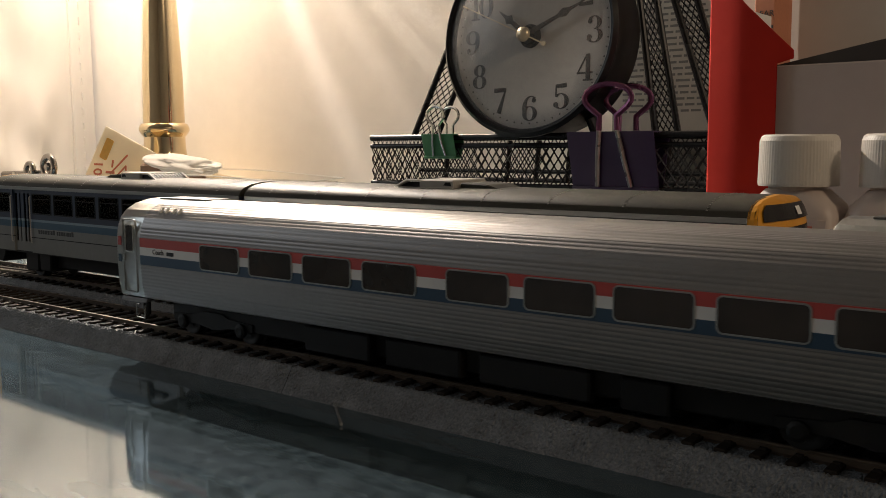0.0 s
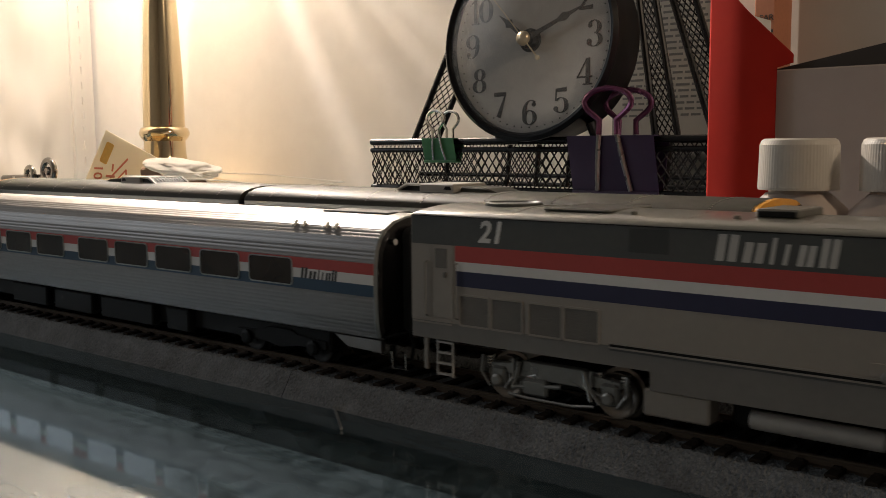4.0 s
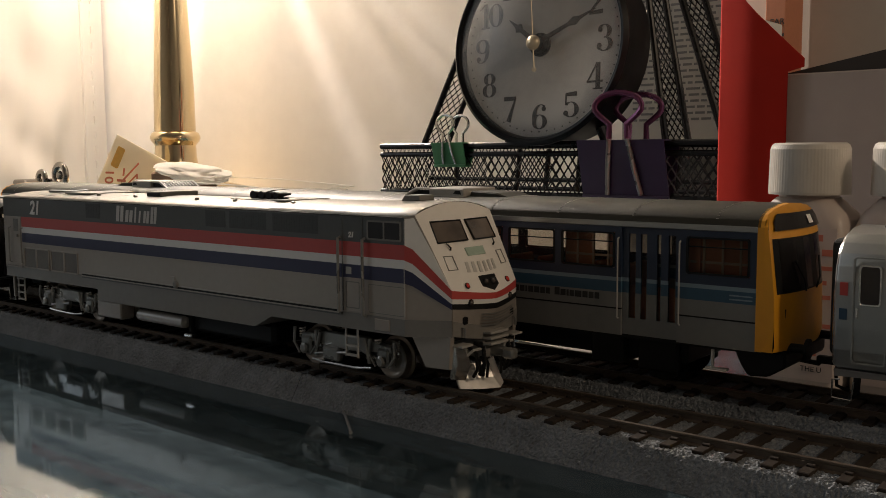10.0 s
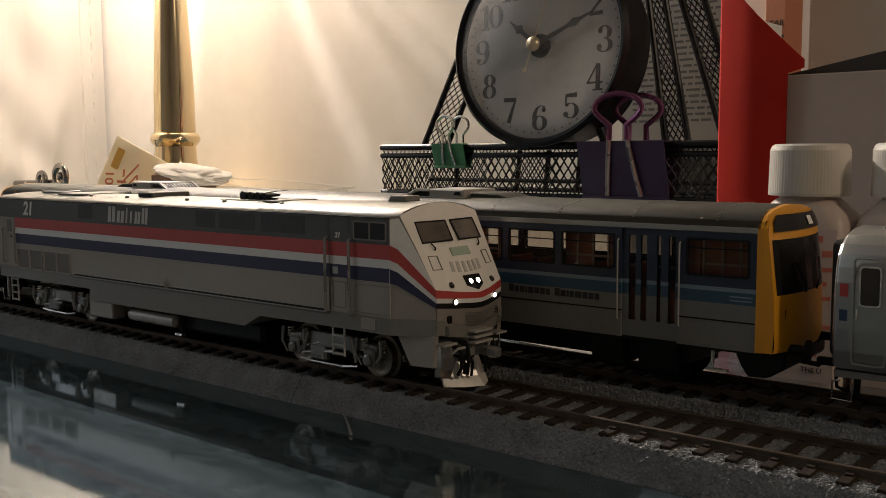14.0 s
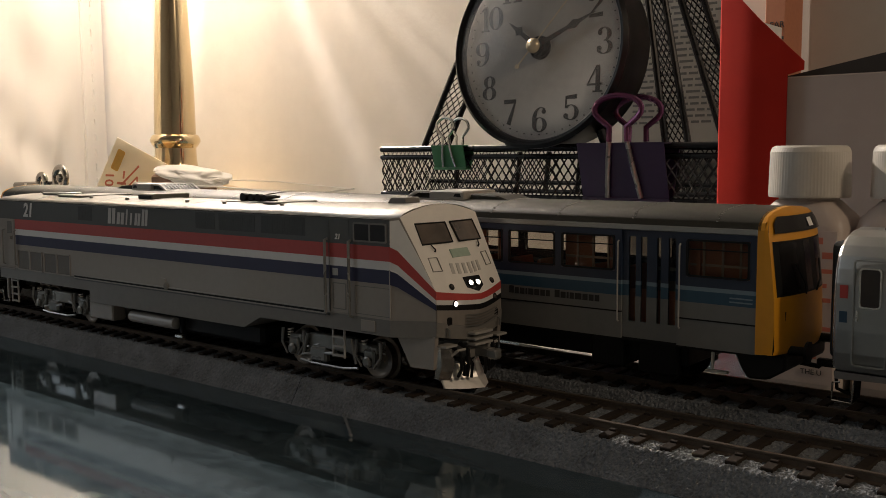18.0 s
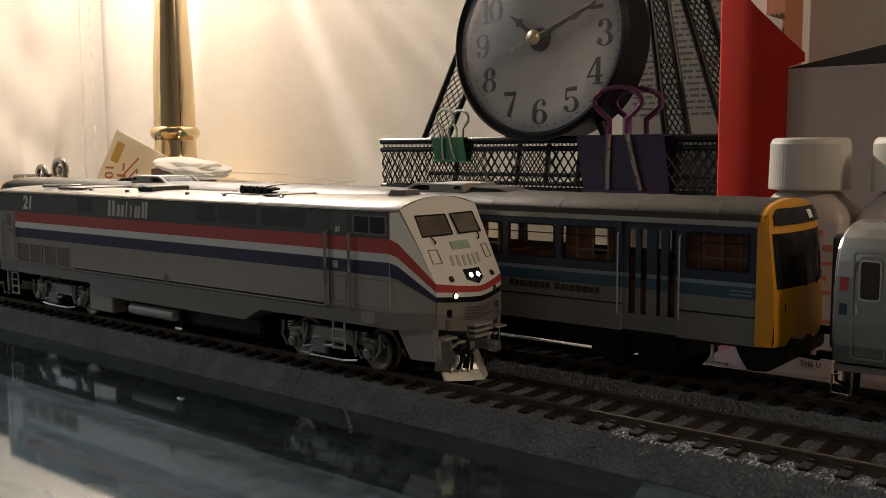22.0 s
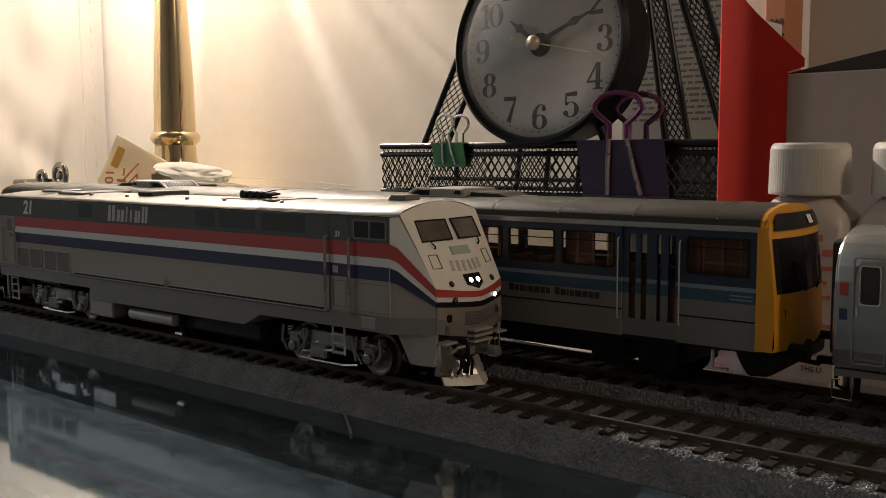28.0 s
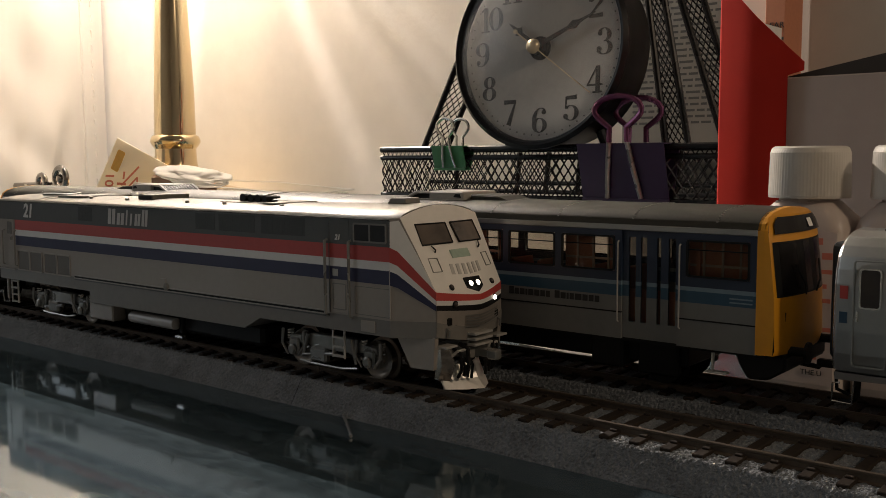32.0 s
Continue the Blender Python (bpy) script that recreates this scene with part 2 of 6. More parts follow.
def box(x0, x1, y0, y1, z0, z1, bevel=0.0, bm=None, seg=1):
    bm = bm or bmesh.new()
    r = bmesh.ops.create_cube(bm, size=1)
    for v in r["verts"]:
        v.co = Vector(((x0 + x1) / 2 + v.co.x * (x1 - x0), (y0 + y1) / 2 + v.co.y * (y1 - y0), (z0 + z1) / 2 + v.co.z * (z1 - z0)))
    if bevel:
        edges = list({e for v in r["verts"] for e in v.link_edges})
        bmesh.ops.bevel(bm, geom=edges, offset=bevel, segments=seg, affect="EDGES", profile=0.5)
    return bm


def tube(points, r, seg=8, bm=None, closed=False):
    """A round wire through the points."""
    bm = bm or bmesh.new()
    pts = [Vector(p) for p in points]
    rings, n = [], len(pts)
    ref = None
    for i, p in enumerate(pts):
        a = pts[(i - 1) % n] if (i or closed) else p
        b = pts[(i + 1) % n] if (i < n - 1 or closed) else p
        d = (b - a).normalized()
        if ref is None:
            ref = d.cross(Vector((0, 0, 1)))
            if ref.length < 0.1:
                ref = d.cross(Vector((0, 1, 0)))
        u = (ref - d * ref.dot(d)).normalized()
        ref = u
        w = d.cross(u)
        rr = r[i] if isinstance(r, (list, tuple)) else r
        rings.append([bm.verts.new(p + (u * math.cos(k * math.tau / seg) + w * math.sin(k * math.tau / seg)) * rr) for k in range(seg)])
    for i in range(n if closed else n - 1):
        a, b = rings[i], rings[(i + 1) % n]
        for k in range(seg):
            bm.faces.new((a[k], a[(k + 1) % seg], b[(k + 1) % seg], b[k]))
    if not closed:
        bm.faces.new(rings[0][::-1])
        bm.faces.new(rings[-1])
    return bm


def lathe(profile, seg=32, bm=None, axis="z", at=(0, 0, 0), cap=True):
    """Turns a profile of (radius, height) pairs about an axis."""
    bm = bm or bmesh.new()
    rings = []
    for r, h in profile:
        ring = []
        for k in range(seg):
            a = k * math.tau / seg
            c, s = r * math.cos(a), r * math.sin(a)
            co = {"z": (c, s, h), "y": (c, h, s), "x": (h, c, s)}[axis]
            ring.append(bm.verts.new(Vector(co) + Vector(at)))
        rings.append(ring)
    for a, b in zip(rings, rings[1:]):
        for k in range(seg):
            bm.faces.new((a[k], a[(k + 1) % seg], b[(k + 1) % seg], b[k]))
    for ring in (rings[0], rings[-1]) if cap else ():
        try:
            bm.faces.new(ring)
        except ValueError:
            pass
    return bm


def slab(outline, y0, y1, plane="xz", bm=None, bevel=0.0):
    """An outline in one plane, given depth along the third axis."""
    bm = bm or bmesh.new()
    put = {"xz": lambda a, b, d: (a, d, b), "xy": lambda a, b, d: (a, b, d), "yz": lambda a, b, d: (d, a, b)}[plane]
    f, k = [bm.verts.new(put(a, b, y0)) for a, b in outline], [bm.verts.new(put(a, b, y1)) for a, b in outline]
    faces = [bm.faces.new(f[::-1]), bm.faces.new(k)]
    n = len(f)
    for i in range(n):
        faces.append(bm.faces.new((f[i], f[(i + 1) % n], k[(i + 1) % n], k[i])))
    if bevel:
        edges = list({e for fc in faces for e in fc.edges})
        bmesh.ops.bevel(bm, geom=edges, offset=bevel, segments=1, affect="EDGES")
    return bm


def rounded(w, h, r, n=5, cx=0.0, cy=0.0):
    """A rectangle with round corners, as an outline."""
    out = []
    for sx, sy, a0 in ((1, 1, 0), (-1, 1, 90), (-1, -1, 180), (1, -1, 270)):
        for i in range(n):
            a = radians(a0 + 90 * i / (n - 1))
            out.append((cx + sx * (w / 2 - r) + r * math.cos(a), cy + sy * (h / 2 - r) + r * math.sin(a)))
    return out


def ringslab(outer, inner, y0, y1, bm=None):
    """A frame between two outlines of as many points, in the xz plane."""
    bm = bm or bmesh.new()
    n = len(outer)
    rows = [[bm.verts.new((a, y, b)) for a, b in o] for o, y in ((outer, y0), (inner, y0), (inner, y1), (outer, y1))]
    for i in range(n):
        j = (i + 1) % n
        for k in range(4):
            bm.faces.new((rows[k][i], rows[k][j], rows[(k + 1) % 4][j], rows[(k + 1) % 4][i]))
    return bm


def loft(sections, bm=None, cap=True, ring=False):
    """Joins rows of points; each row has as many."""
    bm = bm or bmesh.new()
    rows = [[bm.verts.new(p) for p in s] for s in sections]
    for a, b in zip(rows, rows[1:]):
        m = len(a)
        for k in range(m if ring else m - 1):
            bm.faces.new((a[k], a[(k + 1) % m], b[(k + 1) % m], b[k]))
    if cap:
        bm.faces.new(rows[0][::-1])
        bm.faces.new(rows[-1])
    return bm


def text_bm(words, size, depth=0.08, bold=0.0):
    """Letters of the built-in font, standing in the xz plane, facing -y, their middle at the origin."""
    cu = bpy.data.curves.new("letters", "FONT")
    cu.body, cu.size, cu.extrude, cu.align_x, cu.align_y = words, size, depth, "CENTER", "CENTER"
    cu.resolution_u = 3
    cu.offset = bold
    ob = bpy.data.objects.new("letters", cu)
    scene.collection.objects.link(ob)
    me = bpy.data.meshes.new_from_object(ob.evaluated_get(bpy.context.evaluated_depsgraph_get()))
    bpy.data.objects.remove(ob)
    bm = bmesh.new()
    bm.from_mesh(me)
    bpy.data.meshes.remove(me)
    bmesh.ops.rotate(bm, cent=(0, 0, 0), matrix=Matrix.Rotation(radians(90), 3, "X"), verts=bm.verts)
    return bm


def moved(bm, m):
    bmesh.ops.transform(bm, matrix=m, verts=bm.verts)
    return bm


def at(x, y, z, rx=0, ry=0, rz=0):
    return Matrix.LocRotScale((x, y, z), Euler([radians(a) for a in (rx, ry, rz)]), None)

# ---------------------------------------------------------------- the room
BASE = -9.3  # top of the table glass, below the rail heads at 0


def room():
    tagged(part("wall_north", box(-2500, 1800, 352, 452, -750, 1700), WALL), "cream painted plaster wall behind the desk", "wall", kind="structure")
    bm = box(-2600, -2500, -2700, -1700, -750, 1700)
    box(-2600, -2500, -900, 452, -750, 1700, bm=bm)
    box(-2600, -2500, -1700, -900, -750, 460, bm=bm)
    box(-2600, -2500, -1700, -900, 1540, 1700, bm=bm)
    tagged(part("wall_west", bm, WALL), "cream painted side wall with an opening for the added window", "wall", kind="structure")
    tagged(part("wall_east", box(1800, 1900, -2700, 452, -750, 1700), WALL), "cream painted side wall of the room", "wall", kind="structure")
    tagged(part("wall_south", box(-2500, 1800, -2700, -2600, -750, 1700), WALL), "cream painted wall of the room", "wall", kind="structure")
    # unseen window, added only to house the left fill light
    win = thing("added_window", "unseen white framed window added around the left fill light", "window", (-2550, -1300, 1000), 90, kind="structure")
    part("window_frame", ringslab(rounded(800, 1080, 2), rounded(720, 1000, 2), -40, 40), CAPM, win)
    p = part("pane", box(-360, 360, -3, 3, -500, 500), CLEARP, win)
    p.visible_shadow = False
    tagged(part("floor", box(-2500, 1800, -2600, 352, -850, -750), FLOORM), "brown floor of the room", "floor", kind="structure")
    tagged(part("ceiling", box(-2600, 1900, -2700, 452, 1700, 1800), CEIL), "white painted ceiling", "ceiling", kind="structure")


def desk():
    d = thing("desk", "polished blue-green stone desk under a glass sheet", "desk", (0, 0, 0))
    part("board", box(-1300, 900, -420, 348, -40, -14.0, 1.0), DESK, d)
    g = part("glass_top", box(-1300, 900, -420, 348, -13.9, BASE), TOPGLASS, d, "tinted glass sheet with a streaky bluish veil")
    g.data.materials.append(GLASSBODY)
    for p in g.data.polygons:
        p.material_index = 0 if p.normal.z > 0.5 else 1
    for x in (-1230, 830):
        for y in (-360, 310):
            part("leg", box(x - 25, x + 25, y - 25, y + 25, -750, -40), BLACK, d)


# ---------------------------------------------------------------- tracks
JOINTS = [-1022.4, -793.8, -565.2, -336.6, -108.0, 120.6, 349.2, 577.8]


def roadbed_mesh(length, step, seed):
    """A ballasted bed with a flat top and sloped sides, every grain of its skin uneven."""
    rng = np.random.RandomState(seed)
    ys = np.concatenate([np.linspace(-20.8, -16.5, 13), np.linspace(-16.1, -8.0, 22), np.linspace(-7.2, 16.0, 24), np.linspace(16.5, 20.8, 10)])
    zs = np.where(np.abs(ys) > 16.3, -1.9 - (np.abs(ys) - 16.3) / 4.5 * 7.4, -1.9)
    n = int(length / step) + 1
    xs = np.linspace(0, length, n)
    m = len(ys)
    co = np.zeros((n, m, 3))
    co[:, :, 0], co[:, :, 1], co[:, :, 2] = xs[:, None], ys[None], zs[None]
    j = rng.uniform(-1, 1, (n, m, 3)) * np.array([0.18, 0.16, 0.26])
    j[0] *= 0.2
    j[-1] *= 0.2
    co += j
    co[:, 0, 2] = co[:, -1, 2] = BASE
    i = np.arange((n - 1) * m).reshape(n - 1, m)[:, :-1].ravel()
    quads = np.stack([i, i + 1, i + 1 + m, i + m], 1)
    me = bpy.data.meshes.new("roadbed")
    me.from_pydata((co.reshape(-1, 3) * MM).tolist(), [], quads.tolist())
    me.materials.append(BALLAST)
    return me


def rail_section(x0, x1, yc):
    """Flat-bottomed rail: foot, web and head."""
    half = [(-1.15, -2.5), (-1.15, -2.2), (-0.35, -1.9), (-0.3, -0.8), (-0.5, -0.6), (-0.5, -0.1), (-0.38, 0.0)]
    prof = half + [(-a, b) for a, b in half[::-1]]
    return slab([(yc + a, b + 0.4) for a, b in prof], x0, x1, "yz")


def track(y, label, fine):
    tr = thing("track", label, "railway track", (0, y, 0))
    me = {}
    for k, (a, b) in enumerate(zip(JOINTS, JOINTS[1:])):
        near = -400 < a < 300
        step = 0.5 if (fine and near) else 2.2
        key = (step, k % 2)
        if key not in me:
            me[key] = roadbed_mesh(b - a - 0.22, step, 5 + k)
        ob = new("roadbed", me[key])
        ob.parent = tr
        ob.location = (a * MM, 0, 0)
        for s in (-1, 1):
            part("rail", rail_section(a + 0.15, b - 0.15, s * 8.75), RAIL, tr)
    rng = random.Random(3)
    tie = None
    n = int((JOINTS[-1] - JOINTS[0]) / 7.62)
    for i in range(n):
        x = JOINTS[0] + 2.61 + i * 7.62
        if tie is None:
            bm = box(-1.35, 1.35, -15.1, 15.1, -3.2, -1.1, 0.18)
            for s in (-1, 1):
                for e in (-1, 1):
                    box(-0.9, 0.9, s * 8.75 + e * 1.6 - 0.55, s * 8.75 + e * 1.6 + 0.55, -1.2, -0.6, 0.12, bm=bm)
            tie = part("tie", bm, TIE, tr)
            tie.location = (x * MM, 0, 0)
            continue
        o = new("tie", tie.data)
        o.parent = tr
        o.location = (x * MM + rng.uniform(-0.15, 0.15) * MM, rng.uniform(-0.25, 0.25) * MM, 0)
    return tr


# ---------------------------------------------------------------- running gear
def wheelset(parent, x, r, halves=(-8.6, 8.6), m=None):
    """Two flanged wheels on an axle, turning about y."""
    bm = lathe([(0.9, halves[0]), (0.9, halves[1])], 10, axis="y")
    for h in halves:
        s = 1 if h > 0 else -1
        prof = [(1.2, 1.6), (1.6, 1.9), (r * 0.55, 1.2), (r - 1.1, 1.35), (r - 0.75, 1.6), (r, 1.6), (r, -0.9), (r + 0.9, -1.1), (r + 0.9, -1.6), (1.2, -1.6)]
        lathe([(a, h + s * b) for a, b in prof], 28, bm=bm, axis="y")
        for k in range(5):
            a = k * math.tau / 5
            lathe([(0.35, h + s * 1.2), (0.35, h + s * 1.75)], 6, bm=bm, axis="y", at=(math.cos(a) * r * 0.4, 0, math.sin(a) * r * 0.4))
    ob = part("wheelset", bm, m or WHEEL, parent, smooth=True)
    ob.location = (x * MM, 0, (r + 0.4) * MM)
    return ob


def loco_truck(loco, xc):
    """A four-wheeled locomotive truck: frames, axle boxes, springs, dampers."""
    wheels = [wheelset(loco, xc - 15.6, 5.5), wheelset(loco, xc + 15.6, 5.5)]
    tk = part("truck", box(xc - 13, xc + 13, -7, 7, 4, 10, 0.6), BLACK, loco, "silver locomotive truck with springs and dampers")
    for s in (-1, 1):
        y0, y1 = (s * 11.2, s * 13.6) if s > 0 else (-13.6, -11.2)
        part("side_frame", slab([(xc - 18.2, 8.2), (xc - 18.2, 10.0), (xc - 13, 10.4), (xc - 8, 11.6), (xc + 8, 11.6), (xc + 13, 10.4), (xc + 18.2, 10.0), (xc + 18.2, 8.2),
                                 (xc + 9, 8.0), (xc + 6, 7.2), (xc - 6, 7.2), (xc - 9, 8.0)], y0, y1, "xz", bevel=0.25), TRUCKM, tk)
        part("tie_rod", tube([(xc - 14, s * 13.2, 5.6), (xc - 5, s * 13.2, 8.4)], 0.55, 6), TRUCKM, tk)
        part("tie_rod", tube([(xc + 14, s * 13.2, 5.6), (xc + 5, s * 13.2, 8.4)], 0.55, 6), TRUCKM, tk)
        for dx in (-15.6, 15.6):
            part("axle_box", box(xc + dx - 2.2, xc + dx + 2.2, s * 13.4 - 1.0, s * 13.4 + 1.0, 4.0, 9.4, 0.6), TRUCKM, tk)
            part("axle_cap", lathe([(1.6, s * 14.6), (1.6, s * 15.1), (1.0, s * 15.5)], 16, axis="y", at=(xc + dx, 0, 5.9)), TRUCKM, tk)
            for e in (-1, 1):
                bm = bmesh.new()
                pts = []
                for i in range(34):
                    a = i * math.tau / 8
                    pts.append((xc + dx + e * 3.4 + 0.9 * math.cos(a), s * 12.2 + 0.9 * math.sin(a), 8.2 + i * 0.10))
                tube(pts, 0.32, 5, bm=bm)
                part("spring", bm, CHROME, tk)
        for dx in (-15.6, 15.6):
            for e in (-4.6, 4.6):
                part("strut", tube([(xc + dx + e, s * 14.2, 11.8), (xc + dx + e * 1.05, s * 14.4, 7.4), (xc + dx + e * 0.5, s * 14.5, 4.2)], [0.5, 0.42, 0.35], 8), TRUCKM, tk)
        part("damper", tube([(xc - 11, s * 14.6, 5.0), (xc - 2, s * 14.6, 6.2), (xc + 3, s * 14.6, 6.8)], [0.4, 0.4, 0.7], 10), TRUCKM, tk)
        part("damper", tube([(xc + 11, s * 14.4, 4.6), (xc + 9, s * 14.4, 11.5)], 0.55, 10), TRUCKM, tk)
        part("damper", tube([(xc - 11, s * 14.4, 4.6), (xc - 9, s * 14.4, 11.5)], 0.55, 10), TRUCKM, tk)
        part("brake_box", box(xc - 8.0, xc - 1.0, s * 13.8 - 1.2, s * 13.8 + 1.2, 3.4, 7.6, 0.6), TRUCKM, tk)
        part("brake_pipe", tube([(xc - 12, s * 14.8, 3.2), (xc - 7, s * 14.8, 2.8), (xc + 6, s * 14.8, 2.8), (xc + 12, s * 14.8, 3.6)], 0.4, 6), TRUCKM, tk)
    return wheels


def ladder(parent, x, y, z0, z1, w=5.0):
    bm = tube([(x - w / 2, y, z0), (x - w / 2, y, z1)], 0.35, 6)
    tube([(x + w / 2, y, z0), (x + w / 2, y, z1)], 0.35, 6, bm=bm)
    n = 4
    for i in range(n):
        z = z0 + 0.6 + i * (z1 - z0 - 1.2) / (n - 1)
        box(x - w / 2, x + w / 2, y - 0.5, y + 0.5, z - 0.28, z + 0.28, bm=bm)
    return part("ladder", bm, LADDERM, parent, "silver step ladder")


# ---------------------------------------------------------------- locomotive; x = 0 lies 170 mm behind the world's x at rest
def body_profile(top):
    half = [(-17.5, 19.3), (-17.5, 30), (-17.5, 46.2), (-17.2, 46.9)]
    return half + [(-a, b) for a, b in half[::-1]]


def roof_profile(crest):
    half = [(-17.45, 46.85), (-17.2, 47.15), (-15.5, 47.15 + (crest - 47.15) * 0.36), (-12.5, 47.15 + (crest - 47.15) * 0.62), (-8, 47.15 + (crest - 47.15) * 0.86), (-4, 47.15 + (crest - 47.15) * 0.97), (0, crest)]
    return half + [(-a, b) for a, b in half[-2::-1]]


# nose levels: height and forward reach at the corner and at the middle, half width
NOSE = {"top": (102, 47.4, 101.8, 50.3, 16.6), "sill": (106.8, 39.0, 107.4, 40.0, 15.6), "edge": (112.7, 28.0, 116.3, 26.3, 14.5),
        "red": (112.8, 25.8, 116.5, 24.7, 14.5), "white": (112.8, 24.5, 116.5, 23.5, 14.5), "black": (112.9, 23.1, 116.5, 22.0, 14.5),
        "grille": (113, 19.9, 115.7, 17.3, 14.5), "skirt": (112.8, 15.9, 115, 13.6, 14.5)}


def nose_row(level, out=0.0, n=8):
    xc, zc, xm, zm, hw = NOSE[level]
    row = []
    for i in range(-n, n + 1):
        f = abs(i) / n
        g = f ** 1.35 if level in ("edge", "red", "white", "black", "grille", "skirt") else f ** 2.0
        row.append((xm + (xc - xm) * g + out, i / n * (hw + out * 0.5), zm + (zc - zm) * g))
    return row


def on_slope(y, f, out=0.0):
    """A place on the nose's slope: y across, f from its top (0) to its lower edge (1)."""
    a, b = nose_row("top"), nose_row("edge")

    def pick(row, hw):
        i = (y / hw + 1) * 8
        k = max(0, min(15, int(i)))
        u = i - k
        return Vector(row[k]) * (1 - u) + Vector(row[k + 1]) * u
    p = pick(a, 16.6) * (1 - f) + pick(b, 14.5) * f
    return p + Vector((0.87, 0, 0.49)) * out


def slope_patch(pts, thick=0.15, out=0.12):
    bm = bmesh.new()
    lo = [bm.verts.new(on_slope(y, f, -0.3)) for y, f in pts]
    hi = [bm.verts.new(on_slope(y, f, out)) for y, f in pts]
    n = len(pts)
    bm.faces.new(hi)
    bm.faces.new(lo[::-1])
    for i in range(n):
        bm.faces.new((lo[i], lo[(i + 1) % n], hi[(i + 1) % n], hi[i]))
    return bm


LAMPS = {}


def turning_lamp(parent, name, where, axis_turn, r, glow, label):
    """A small drum lens: one half glows, the other is dark; it turns about its upright axis."""
    holder = part(name, lathe([(r * 0.9, -0.05), (r * 1.25, 0.0), (r * 1.25, 0.25), (r * 1.08, 0.3)], 18, axis="x"), BLACK, parent, label)
    holder.matrix_basis = Matrix.Translation(Vector(where) * MM) @ Euler((0, radians(axis_turn), 0)).to_matrix().to_4x4()
    bm = bmesh.new()
    bmesh.ops.create_uvsphere(bm, u_segments=20, v_segments=12, radius=r)
    ob = part("lens", bm, LENSOFF, holder, smooth=True)
    ob.data.materials.append(glow)
    for p in ob.data.polygons:
        if p.center.x > 0.3 * r * MM:
            p.material_index = 1
    LAMPS[name + str(len([k for k in LAMPS if k.startswith(name)]))] = ob
    return ob


def stripe_bar(parent, name, x0, x1, z0, z1, m, out, s):
    y0, y1 = sorted((s * (17.3), s * (17.5 + out)))
    return part(name, box(x0, x1, y0, y1, z0, z1), m, parent)


